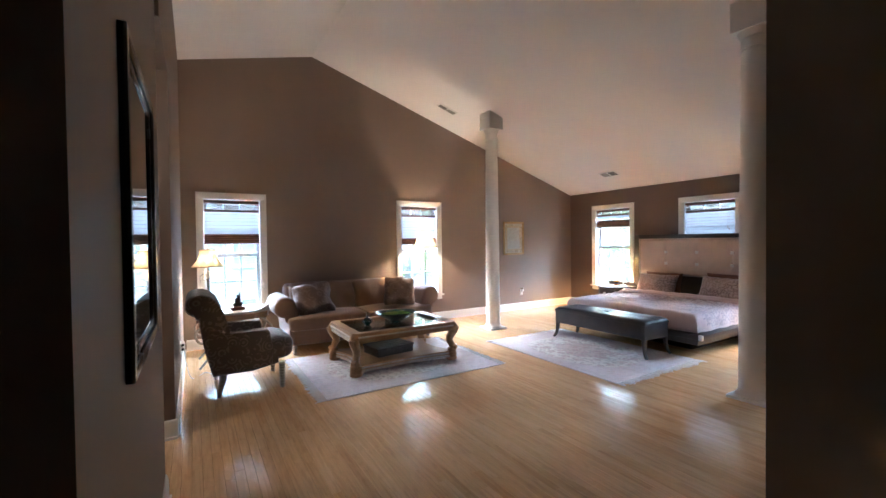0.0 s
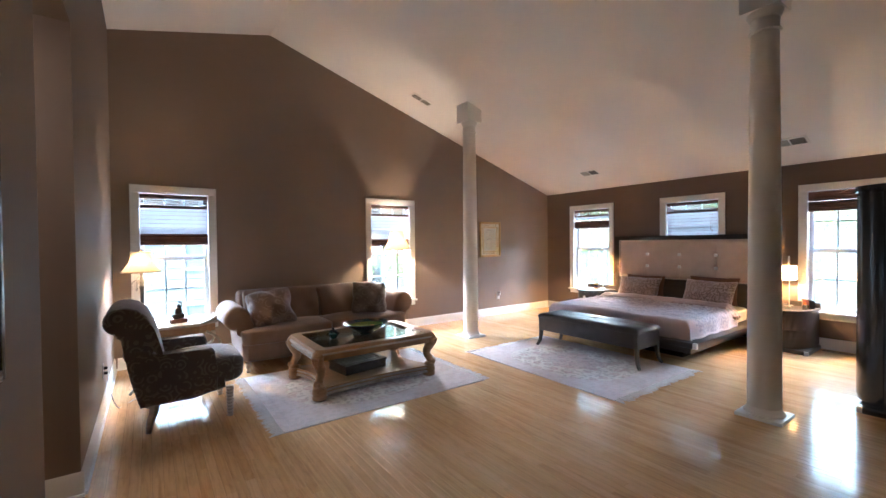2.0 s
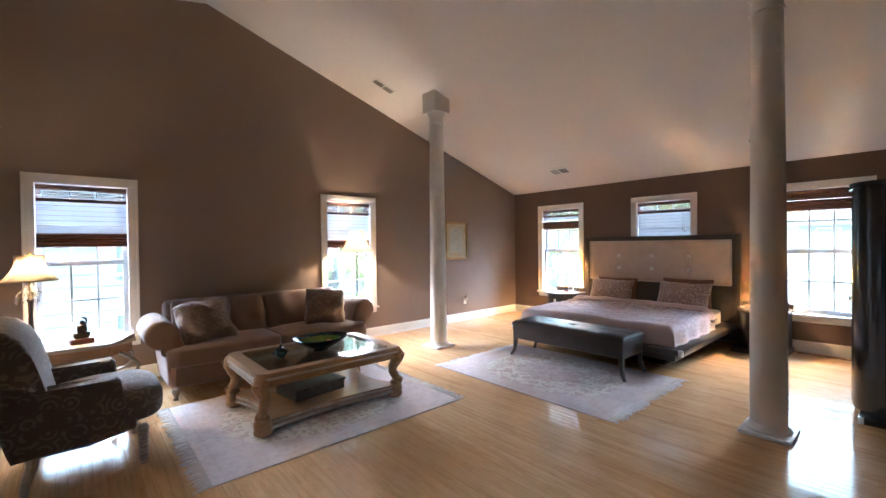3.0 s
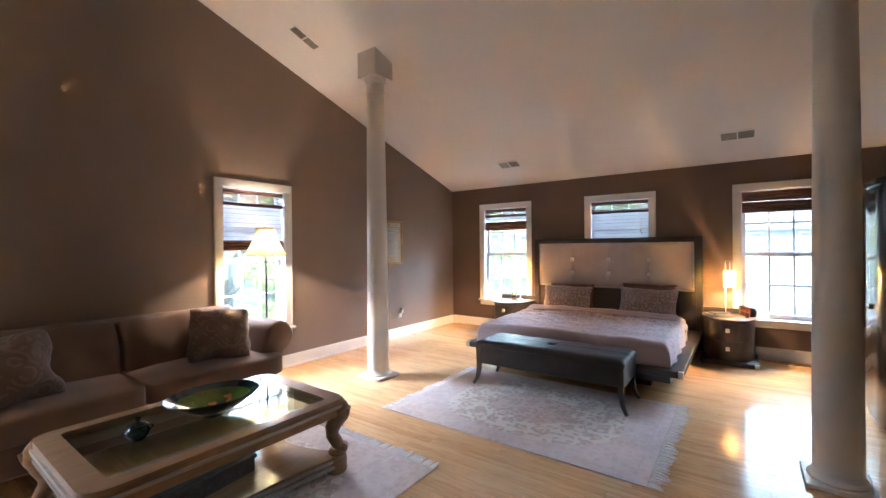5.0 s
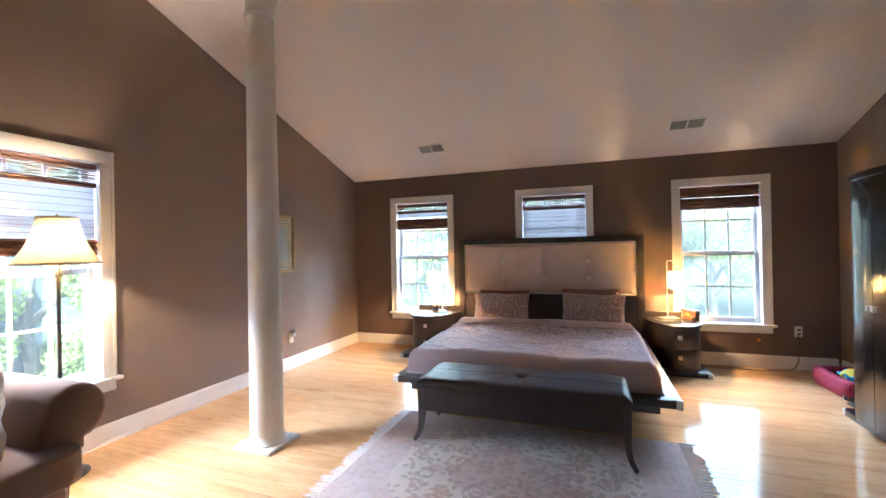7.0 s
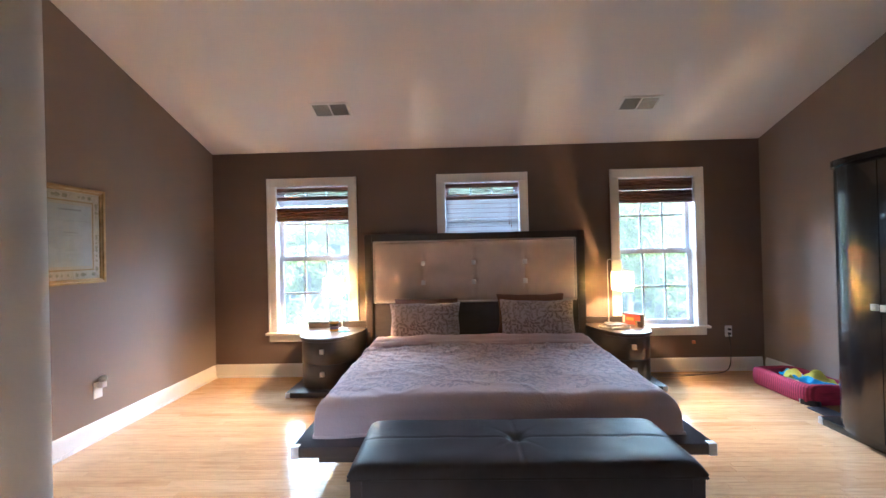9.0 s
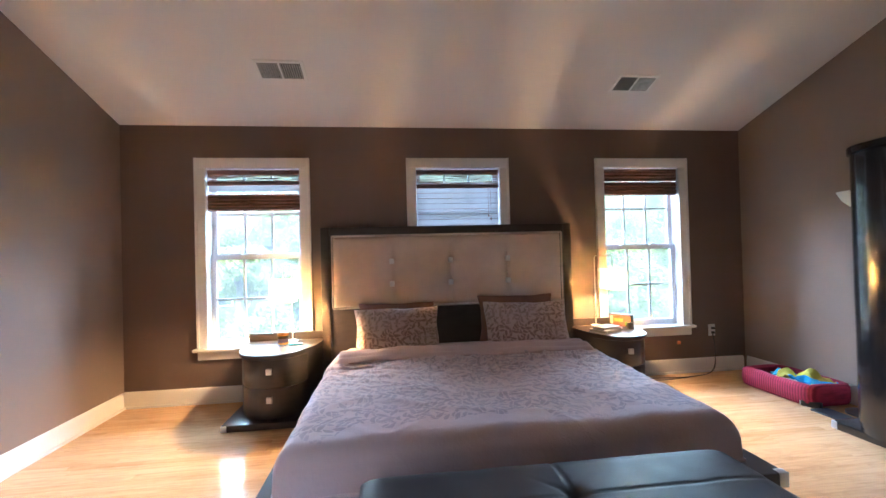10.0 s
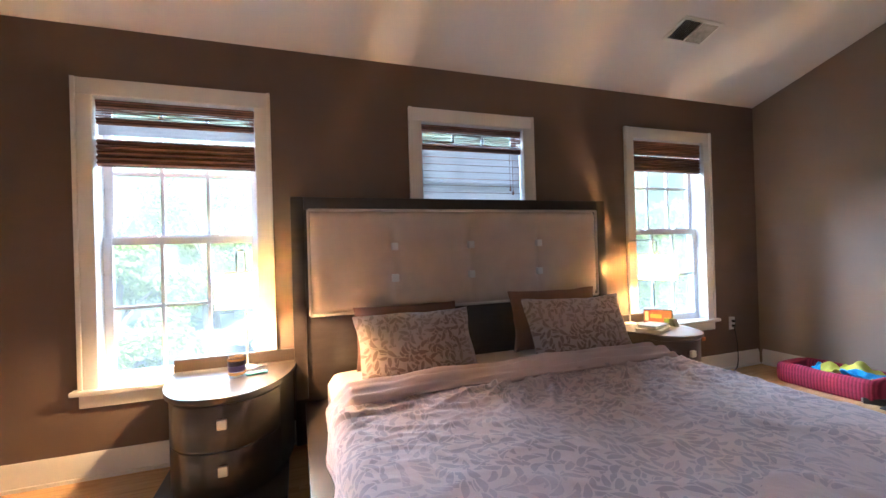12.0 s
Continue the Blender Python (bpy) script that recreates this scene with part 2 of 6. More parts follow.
def rug_mat(name, half_x, half_y):
    """Cream field with rose and taupe blossoms inside a pinkish border."""
    m, t, p = nodes_of(name)
    v = coords(t)
    xyz = t.nodes.new("ShaderNodeSeparateXYZ")
    t.links.new(v, xyz.inputs[0])
    broad = add(t, "ShaderNodeTexNoise", [("Vector", v)], Scale=2.5, Detail=4.0)
    edge_x = math_node(t, "SUBTRACT", half_x, math_node(t, "ABSOLUTE", xyz.outputs[0]))
    edge_y = math_node(t, "SUBTRACT", half_y, math_node(t, "ABSOLUTE", xyz.outputs[1]))
    edge = math_node(t, "MINIMUM", edge_x, edge_y)
    field = ramp(t, broad.outputs[0], [(0.35, (0.66, 0.59, 0.50)), (0.65, (0.78, 0.71, 0.61))])
    band = ramp(t, broad.outputs[0], [(0.35, (0.60, 0.495, 0.45)), (0.65, (0.70, 0.60, 0.55))])
    ex = math_node(t, "MULTIPLY", xyz.outputs[0], 1.0 / (half_x * 0.78))
    ey = math_node(t, "MULTIPLY", xyz.outputs[1], 1.0 / (half_y * 0.74))
    oval = math_node(t, "ADD", math_node(t, "POWER", math_node(t, "ABSOLUTE", ex), 2.6), math_node(t, "POWER", math_node(t, "ABSOLUTE", ey), 2.6))
    scallop = math_node(t, "MULTIPLY_ADD", broad.outputs[0], 0.5, oval)
    border = math_node(t, "GREATER_THAN", scallop, 1.2)
    heart = math_node(t, "LESS_THAN", scallop, 0.40)
    c = mixed(t, border, field, band)
    c = mixed(t, math_node(t, "MULTIPLY", heart, 0.75), c, (0.58, 0.43, 0.37))
    l1 = leaf_mask(t, v, 6.5, 0.40, 0.30, 0.85)
    l2 = leaf_mask(t, v, 15.0, 0.46, 0.22, 0.8, 0.4)
    rings = add(t, "ShaderNodeTexVoronoi", [("Vector", v)], Scale=6.0, Randomness=0.8)
    ring_ = math_node(t, "LESS_THAN", math_node(t, "ABSOLUTE", math_node(t, "SUBTRACT", rings.outputs["Distance"], 0.36)), 0.05)
    weight = math_node(t, "MULTIPLY_ADD", border, -0.65, 1.0)
    c = mixed(t, math_node(t, "MULTIPLY", math_node(t, "MULTIPLY", l2, 0.75), weight), c, (0.36, 0.29, 0.23))
    c = mixed(t, math_node(t, "MULTIPLY", math_node(t, "MULTIPLY", ring_, 0.45), weight), c, (0.38, 0.32, 0.24))
    c = mixed(t, math_node(t, "MULTIPLY", math_node(t, "MULTIPLY", l1, 0.65), weight), c, (0.50, 0.33, 0.28))
    line = math_node(t, "LESS_THAN", math_node(t, "ABSOLUTE", math_node(t, "SUBTRACT", edge, 0.075)), 0.008)
    c = mixed(t, math_node(t, "MULTIPLY", line, 0.2), c, (0.42, 0.36, 0.33))
    t.links.new(c, p.inputs["Base Color"])
    p.inputs["Roughness"].default_value = 0.95
    p.inputs["Sheen Weight"].default_value = 0.3
    pile = add(t, "ShaderNodeTexNoise", [("Vector", v)], Scale=420.0, Detail=2.0)
    set_bump(t, p, pile.outputs[0], 0.5, 0.003)
    return m


def damask_mat(name, c1, c2, scale):
    m, t, p = nodes_of(name)
    v = coords(t)
    vor = add(t, "ShaderNodeTexVoronoi", [("Vector", v)], Scale=scale, Randomness=0.6)
    swirl = math_node(t, "SINE", math_node(t, "MULTIPLY", vor.outputs["Distance"], 22.0))
    n = add(t, "ShaderNodeTexNoise", [("Vector", v)], Scale=scale * 1.3, Detail=3.0)
    f = math_node(t, "MULTIPLY", math_node(t, "GREATER_THAN", swirl, 0.35), math_node(t, "GREATER_THAN", n.outputs[0], 0.47))
    t.links.new(mixed(t, f, c1, c2), p.inputs["Base Color"])
    p.inputs["Roughness"].default_value = 0.8
    p.inputs["Sheen Weight"].default_value = 0.25
    w = add(t, "ShaderNodeTexNoise", [("Vector", v)], Scale=350.0, Detail=2.0)
    set_bump(t, p, math_node(t, "ADD", w.outputs[0], math_node(t, "MULTIPLY", f, 0.6)), 0.25, 0.0015)
    return m


def stripe_mat(name, c1, c2, axis, count, rough=0.7):
    """Fine bands across one axis, broken by noise: reeds, ribs, corduroy."""
    m, t, p = nodes_of(name)
    s = t.nodes.new("ShaderNodeSeparateXYZ")
    t.links.new(coords(t), s.inputs[0])
    n = add(t, "ShaderNodeTexNoise", [("Vector", coords(t, (9, 9, 60)))], Scale=1.0, Detail=4.0)
    w = math_node(t, "SINE", math_node(t, "MULTIPLY_ADD", s.outputs[axis], count, math_node(t, "MULTIPLY", n.outputs[0], 2.0)))
    f = math_node(t, "MULTIPLY_ADD", w, 0.35, math_node(t, "MULTIPLY", n.outputs[0], 1.0))
    t.links.new(ramp(t, f, [(0.2, c2), (0.75, c1)]), p.inputs["Base Color"])
    p.inputs["Roughness"].default_value = rough
    set_bump(t, p, w, 0.4, 0.002)
    return m


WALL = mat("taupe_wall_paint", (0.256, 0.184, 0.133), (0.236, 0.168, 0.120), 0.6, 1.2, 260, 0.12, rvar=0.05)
# east wall: a darker brown than the other walls
EWALL = mat("dark_brown_wall", (0.148, 0.098, 0.070), (0.134, 0.087, 0.061), 0.6, 1.2, 260, 0.12, rvar=0.05)
CEIL = mat("ceiling_paint", (0.81, 0.745, 0.70), (0.78, 0.715, 0.665), 0.85, 0.9, 320, 0.2)
TRIM = mat("white_trim_paint", (0.82, 0.775, 0.71), (0.77, 0.725, 0.66), 0.38, 3, 90, 0.05)
VINYL = mat("white_window_vinyl", (0.82, 0.83, 0.85), (0.78, 0.79, 0.81), 0.3, 5, 90, 0.03)
FLOOR = floor_mat()
SUBFLOOR = mat("joint_shadow_wood", (0.42, 0.25, 0.12), rough=0.9)
# tint dims the view outside; a white veil of painted haze, stronger on the east
PANE = glass_mat("window_glass", (0.62, 0.66, 0.64), film=0.008)
SCREENED_PANE = glass_mat("veiled_window_glass", (0.62, 0.66, 0.62), film=0.030)
PICTURE_GLASS = glass_mat("picture_glass", (0.97, 0.985, 0.98), 0.5)
TABLE_GLASS = glass_mat("table_glass", (0.86, 0.93, 0.90), 1.05)
CRYSTAL = glass_mat("crystal", (0.96, 0.97, 0.97), 2.5)
ESPRESSO = mat("espresso_wood", (0.042, 0.030, 0.024), (0.032, 0.022, 0.017), 0.30, 6, 60, 0.03, coat=0.25, stretch=(1, 1, 6), rvar=0.03)
BLACKWOOD = mat("black_lacquer_wood", (0.014, 0.013, 0.013), (0.010, 0.009, 0.009), 0.25, 6, 60, 0.02, coat=0.3, stretch=(1, 1, 6), rvar=0.03)
LEATHER = mat("dark_brown_leather", (0.036, 0.025, 0.020), (0.020, 0.014, 0.011), 0.40, 6, 420, 0.5, dist=0.0015)
SUEDE = mat("taupe_suede", (0.62, 0.49, 0.405), (0.54, 0.42, 0.34), 0.85, 5, 500, 0.3, sheen=0.5)
SUEDE_EDGE = mat("pale_piping_cloth", (0.62, 0.55, 0.48), rough=0.7)
CHROME = mat("brushed_chrome", (0.78, 0.77, 0.75), (0.70, 0.69, 0.67), 0.42, 20, 300, 0.05, metal=0.75)
BRASS = mat("aged_brass", (0.55, 0.40, 0.20), (0.40, 0.28, 0.13), 0.35, 20, 200, 0.1, metal=1.0)
IRON = mat("aged_silver_iron", (0.42, 0.38, 0.32), (0.26, 0.23, 0.19), 0.45, 25, 200, 0.3, metal=0.7)
PEWTER = mat("dark_pewter", (0.16, 0.14, 0.12), (0.08, 0.07, 0.06), 0.4, 25, 200, 0.3, metal=0.8)
SOFA = mat("brown_chenille", (0.220, 0.132, 0.081), (0.160, 0.092, 0.054), 0.88, 3, 380, 0.5, sheen=0.2)
SOFA_PILLOW = damask_mat("brown_damask", (0.185, 0.118, 0.080), (0.250, 0.172, 0.122), 9.0)
CHAIR = damask_mat("taupe_damask", (0.125, 0.095, 0.075), (0.215, 0.175, 0.14), 10.0)
CREAM_WOOD = wood_mat("pickled_cream_wood", (0.60, 0.51, 0.40), (0.42, 0.34, 0.25), 0.45, (1, 1, 6), 9)
TABLE_WOOD = wood_mat("carved_oak", (0.42, 0.245, 0.110), (0.27, 0.148, 0.060), 0.36, (2, 10, 10), 3, 0.12)
SILVER_WOOD = mat("silver_rubbed_wood", (0.48, 0.43, 0.37), (0.28, 0.21, 0.145), 0.38, 14, 120, 0.2, coat=0.2)
FRINGE = mat("cotton_fringe", (0.88, 0.84, 0.79), (0.78, 0.73, 0.68), 0.95, 40, 500, 0.4)
DUVET = sprig_fabric("mauve_leaf_cotton", (0.55, 0.418, 0.395), (0.35, 0.27, 0.272), 17.0, "uv", 0.62, 0.18, hem=True)
DUVET_PLAIN = mat("mauve_cotton", (0.60, 0.44, 0.41), (0.52, 0.38, 0.35), 0.85, 4, 500, 0.25, sheen=0.3)
PILLOWCASE = sprig_fabric("leaf_pillowcase_cotton", (0.47, 0.36, 0.315), (0.25, 0.160, 0.132), 21.0, "yz", 0.62, 0.19)
RUST = mat("rust_brown_cotton", (0.21, 0.105, 0.065), (0.17, 0.083, 0.05), 0.85, 5, 500, 0.3)
SHEET = mat("cream_sheet_cotton", (0.66, 0.56, 0.45), (0.6, 0.5, 0.4), 0.85, 5, 500, 0.2)
BAMBOO = stripe_mat("brown_bamboo_reed", (0.28, 0.128, 0.074), (0.090, 0.038, 0.022), 2, 420.0)
SHEER = shade_mat("woven_sheer", (0.56, 0.56, 0.57), 0.13, 0.20)
LAMP_CLOTH = shade_mat("cream_shade_silk", (0.70, 0.53, 0.32), 0.07)
LAMP_WHITE = shade_mat("ivory_shade_linen", (0.90, 0.67, 0.34), 0.42)
BULB = bulb_mat("warm_bulb", (1.0, 0.70, 0.38), 100.0)
BULB_SMALL = bulb_mat("small_warm_bulb", (1.0, 0.70, 0.38), 38.0)
DOME = bulb_mat("passage_light_glass", (1.0, 0.80, 0.55), 1.7)
BULB_BED = bulb_mat("bedside_bulb", (1.0, 0.57, 0.20), 250.0)
BLACK_FRAME = mat("black_frame_wood", (0.012, 0.011, 0.011), (0.006, 0.006, 0.006), 0.25, 8, 120, 0.05, coat=0.4)
PICTURE_DARK = mat("dark_print_under_glass", (0.060, 0.046, 0.036), (0.030, 0.024, 0.019), 0.03, 3, 60, 0.0, coat=1.0, rvar=0.01)
GOLD = mat("gilt_wood", (0.50, 0.33, 0.14), (0.32, 0.19, 0.07), 0.38, 12, 150, 0.3, metal=0.5)
MAT_CREAM = mat("cream_mat_board", (0.62, 0.52, 0.38), (0.55, 0.45, 0.32), 0.6, 9, 200, 0.1)
PAPER = mat("faded_paper", (0.56, 0.54, 0.50), (0.46, 0.44, 0.40), 0.5, 14, 300, 0.05)
FADED_INK = mat("faded_ink", (0.40, 0.38, 0.34), rough=0.6)
FLORAL_INK = mat("olive_floral_ink", (0.40, 0.34, 0.22), (0.30, 0.25, 0.15), 0.6, 40)
PLASTIC_W = mat("white_plastic", (0.78, 0.76, 0.72), rough=0.35, bump=0)
PLASTIC_B = mat("black_plastic", (0.015, 0.015, 0.016), rough=0.35, bump=0)
DARK_GLAZE = mat("dark_green_glaze", (0.012, 0.045, 0.038), (0.007, 0.020, 0.016), 0.16, 9, 90, 0.05, coat=0.3)
LIME = mat("lime_glaze", (0.15, 0.22, 0.022), (0.035, 0.085, 0.018), 0.22, 7, 90, 0.05, coat=0.2)
AMBER = mat("amber_glaze", (0.62, 0.30, 0.05), rough=0.2)
CARVED = mat("dark_carved_wood", (0.115, 0.085, 0.065), (0.050, 0.036, 0.027), 0.5, 30, 130, 0.8, dist=0.006)
BRONZE = mat("dark_bronze", (0.06, 0.045, 0.03), (0.03, 0.022, 0.016), 0.35, 30, 150, 0.5, metal=0.8)
REDWOOD = mat("red_lacquer_wood", (0.16, 0.045, 0.028), (0.10, 0.028, 0.018), 0.35, 12, 150, 0.1)
DOG_RED = stripe_mat("magenta_corduroy", (0.36, 0.022, 0.060), (0.20, 0.010, 0.034), 0, 300.0, 0.85)
FLEECE = mat("cream_fleece", (0.66, 0.58, 0.52), (0.55, 0.47, 0.42), 0.95, 20, 260, 0.6)
BOOK_DARK = mat("dark_book_cover", (0.03, 0.03, 0.034), rough=0.35)
BOOK_GREY = mat("grey_magazine_cover", (0.30, 0.29, 0.28), (0.20, 0.19, 0.19), 0.3, 30)
CLOCK_RED = mat("red_box_plastic", (0.32, 0.05, 0.03), (0.16, 0.03, 0.02), 0.3, 30)
VIOLET = mat("violet_print", (0.10, 0.07, 0.16), rough=0.3)
BLUE_GLASS = mat("blue_glass", (0.10, 0.36, 0.44), (0.06, 0.24, 0.32), 0.08, 12, coat=0.6)
ORANGE = mat("orange_plastic", (0.62, 0.20, 0.05), rough=0.4)


def blanket_mat():
    m, t, p = nodes_of("bright_patch_blanket")
    v = add(t, "ShaderNodeTexVoronoi", [("Vector", coords(t))], Scale=7.5)
    s = t.nodes.new("ShaderNodeSeparateColor")
    t.links.new(v.outputs["Color"], s.inputs[0])
    c = ramp(t, s.outputs[0], [(0.0, (0.62, 0.55, 0.06)), (0.38, (0.05, 0.28, 0.55)), (0.62, (0.62, 0.55, 0.08)), (0.82, (0.60, 0.09, 0.05))])
    for n in t.nodes:
        if n.bl_idname == "ShaderNodeValToRGB":
            n.color_ramp.interpolation = "CONSTANT"
    t.links.new(c, p.inputs["Base Color"])
    p.inputs["Roughness"].default_value = 0.95
    n = add(t, "ShaderNodeTexNoise", [("Vector", coords(t))], Scale=300.0)
    set_bump(t, p, n.outputs[0], 0.5, 0.003)
    return m


BLANKET = blanket_mat()
GRASS = mat("lawn", (0.075, 0.095, 0.045), (0.055, 0.072, 0.034), 0.9, 1.5, 60, 0.6, dist=0.03)
ASPHALT = mat("asphalt", (0.12, 0.12, 0.125), (0.085, 0.085, 0.09), 0.85, 2, 90, 0.5, dist=0.01)
CONCRETE = mat("concrete", (0.34, 0.335, 0.32), (0.28, 0.275, 0.26), 0.85, 2, 90, 0.4)
SIDING = mat("pale_siding", (0.20, 0.21, 0.215), (0.17, 0.18, 0.185), 0.6, 1.5, 60, 0.1)
ROOF = mat("grey_shingles", (0.13, 0.125, 0.12), (0.08, 0.078, 0.075), 0.9, 6, 60, 0.6, dist=0.01)
DARK_GLASS = mat("far_window_glass", (0.16, 0.18, 0.20), rough=0.08, bump=0)
BARK = mat("bark", (0.20, 0.17, 0.14), (0.13, 0.11, 0.09), 0.95, 8, 60, 0.9, dist=0.02)
LEAVES = shade_mat("leaf_green", (0.33, 0.36, 0.13), 0.45)


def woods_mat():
    """Woods far off: pale green clumps, daylight haze painted in as emission."""
    m, t, p = nodes_of("far_woods_glow")
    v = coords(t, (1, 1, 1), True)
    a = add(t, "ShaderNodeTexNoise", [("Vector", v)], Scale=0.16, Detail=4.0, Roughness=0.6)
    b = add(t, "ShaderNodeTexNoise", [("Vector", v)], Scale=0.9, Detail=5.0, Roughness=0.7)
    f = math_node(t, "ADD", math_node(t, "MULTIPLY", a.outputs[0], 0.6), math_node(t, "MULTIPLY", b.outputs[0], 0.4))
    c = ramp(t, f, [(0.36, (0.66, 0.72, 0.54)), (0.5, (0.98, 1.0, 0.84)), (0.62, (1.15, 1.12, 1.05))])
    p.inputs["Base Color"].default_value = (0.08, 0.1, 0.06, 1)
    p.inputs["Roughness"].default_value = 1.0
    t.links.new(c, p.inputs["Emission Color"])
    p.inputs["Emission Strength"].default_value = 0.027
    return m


WOODS = woods_mat()
CAR_PAINT = mat("silver_car_paint", (0.45, 0.46, 0.48), rough=0.25, metal=0.4, coat=0.7, bump=0)
RUBBER = mat("tyre_rubber", (0.02, 0.02, 0.02), rough=0.9)

# ---- mesh helpers ----


def finish(name, bm, material, parent=None, smooth=40.0):
    bmesh.ops.recalc_face_normals(bm, faces=bm.faces)
    me = bpy.data.meshes.new(name)
    bm.to_mesh(me)
    bm.free()
    for poly in me.polygons:
        poly.use_smooth = smooth > 0
    if smooth > 0:
        me.set_sharp_from_angle(angle=radians(smooth))
    for one in (material if isinstance(material, (list, tuple)) else (material,)):
        me.materials.append(one)
    ob = new(name, me)
    ob.parent = parent
    return ob


def part(name, bm, material, parent, label="", smooth=40.0):
    return tagged(finish(name, bm, material, parent, smooth), label)


def thing(name, x, y, z, rz=0.0, label="", category="", group="", kind=""):
    ob = new(name)
    ob.empty_display_size = 0.1
    ob.matrix_world = pose(x, y, z, 0, 0, rz)
    return tagged(ob, label, category, group, kind)


def box(x0, x1, y0, y1, z0, z1, bevel=0.0, seg=2, bm=None):
    bm = bm or bmesh.new()
    made = bmesh.ops.create_cube(bm, size=1.0)["verts"]
    for v in made:
        v.co = Vector((x0 + (v.co.x + 0.5) * (x1 - x0), y0 + (v.co.y + 0.5) * (y1 - y0), z0 + (v.co.z + 0.5) * (z1 - z0)))
    if bevel > 0:
        edges = list({e for v in made for e in v.link_edges})
        bmesh.ops.bevel(bm, geom=edges, offset=bevel, segments=seg, profile=0.5, affect="EDGES")
    return bm


def prism(poly, a0, a1, axis="z", bevel=0.0, seg=2, bm=None):
    """A flat outline pushed along an axis. poly is (u, v): xy for z, xz for y, yz for x."""
    bm = bm or bmesh.new()

    def at(u, v, a):
        return (u, v, a) if axis == "z" else ((u, a, v) if axis == "y" else (a, u, v))
    lo = [bm.verts.new(at(u, v, a0)) for u, v in poly]
    hi = [bm.verts.new(at(u, v, a1)) for u, v in poly]
    n = len(poly)
    faces = [bm.faces.new(lo), bm.faces.new(hi)]
    faces += [bm.faces.new((lo[i], lo[(i + 1) % n], hi[(i + 1) % n], hi[i])) for i in range(n)]
    if bevel > 0:
        rim = [e for f in faces[:2] for e in f.edges]
        bmesh.ops.bevel(bm, geom=rim, offset=bevel, segments=seg, profile=0.5, affect="EDGES")
    return bm


def lathe(profile, seg=24, cx=0.0, cy=0.0, bm=None, twist=0.0):
    bm = bm or bmesh.new()
    rings = []
    for r, z in profile:
        if r < 1e-5:
            rings.append([bm.verts.new((cx, cy, z))])
        else:
            rings.append([bm.verts.new((cx + r * math.cos(2 * math.pi * i / seg), cy + r * math.sin(2 * math.pi * i / seg), z)) for i in range(seg)])
    for a, b in zip(rings, rings[1:]):
        for i in range(seg):
            j = (i + 1) % seg
            quad = [a[i % len(a)], a[j % len(a)], b[j % len(b)], b[i % len(b)]]
            quad = list(dict.fromkeys(quad))
            if len(quad) > 2:
                bm.faces.new(quad)
    return bm


def tube(points, radii, seg=10, bm=None, cap=True):
    bm = bm or bmesh.new()
    pts = [Vector(p) for p in points]
    if isinstance(radii, (int, float)):
        radii = [radii] * len(pts)
    rings, side = [], None
    for i, p in enumerate(pts):
        d = (pts[min(i + 1, len(pts) - 1)] - pts[max(i - 1, 0)]).normalized()
        if side is None:
            side = d.orthogonal().normalized()
        side = (side - d * side.dot(d)).normalized()
        up = d.cross(side)
        rings.append([bm.verts.new(p + (side * math.cos(2 * math.pi * k / seg) + up * math.sin(2 * math.pi * k / seg)) * radii[i]) for k in range(seg)])
    for a, b in zip(rings, rings[1:]):
        for k in range(seg):
            bm.faces.new((a[k], a[(k + 1) % seg], b[(k + 1) % seg], b[k]))
    if cap:
        bm.faces.new(rings[0]), bm.faces.new(rings[-1])
    return bm


def curve_points(keys, n=6):
    """Smooth line through key points (Catmull-Rom)."""
    k = [Vector(p) for p in keys]
    k = [k[0] * 2 - k[1]] + k + [k[-1] * 2 - k[-2]]
    out = []
    for i in range(1, len(k) - 2):
        for s in range(n):
            u = s / n
            a, b, c, d = k[i - 1:i + 3]
            out.append(0.5 * ((2 * b) + (c - a) * u + (2 * a - 5 * b + 4 * c - d) * u * u + (3 * b - a - 3 * c + d) * u ** 3))
    out.append(k[-2])
    return out


def rounded(x0, x1, y0, y1, z0, z1, k=6.0, cuts=7, lumps=0.0, crown=0.0, bm=None):
    """A soft cushion block: a superellipsoid with uneven faces and a crowned top."""
    bm = bm or bmesh.new()
    start = len(bm.verts)
    made = bmesh.ops.create_cube(bm, size=2.0)["verts"]
    edges = list({e for v in made for e in v.link_edges})
    bmesh.ops.subdivide_edges(bm, edges=edges, cuts=cuts, use_grid_fill=True)
    bm.verts.ensure_lookup_table()
    c = Vector(((x0 + x1) / 2, (y0 + y1) / 2, (z0 + z1) / 2))
    h = Vector(((x1 - x0) / 2, (y1 - y0) / 2, (z1 - z0) / 2))
    for v in list(bm.verts)[start:]:
        p = v.co
        r = (abs(p.x) ** k + abs(p.y) ** k + abs(p.z) ** k) ** (1 / k)
        q = p / max(r, 1e-6)
        w = Vector((q.x * h.x, q.y * h.y, q.z * h.z))
        if crown and q.z > 0:
            w.z += crown * (1 - q.x ** 2) * (1 - q.y ** 2) * q.z
        w += c
        if lumps:
            w += noise.noise_vector(w * 6.0) * lumps
        v.co = w
    return bm


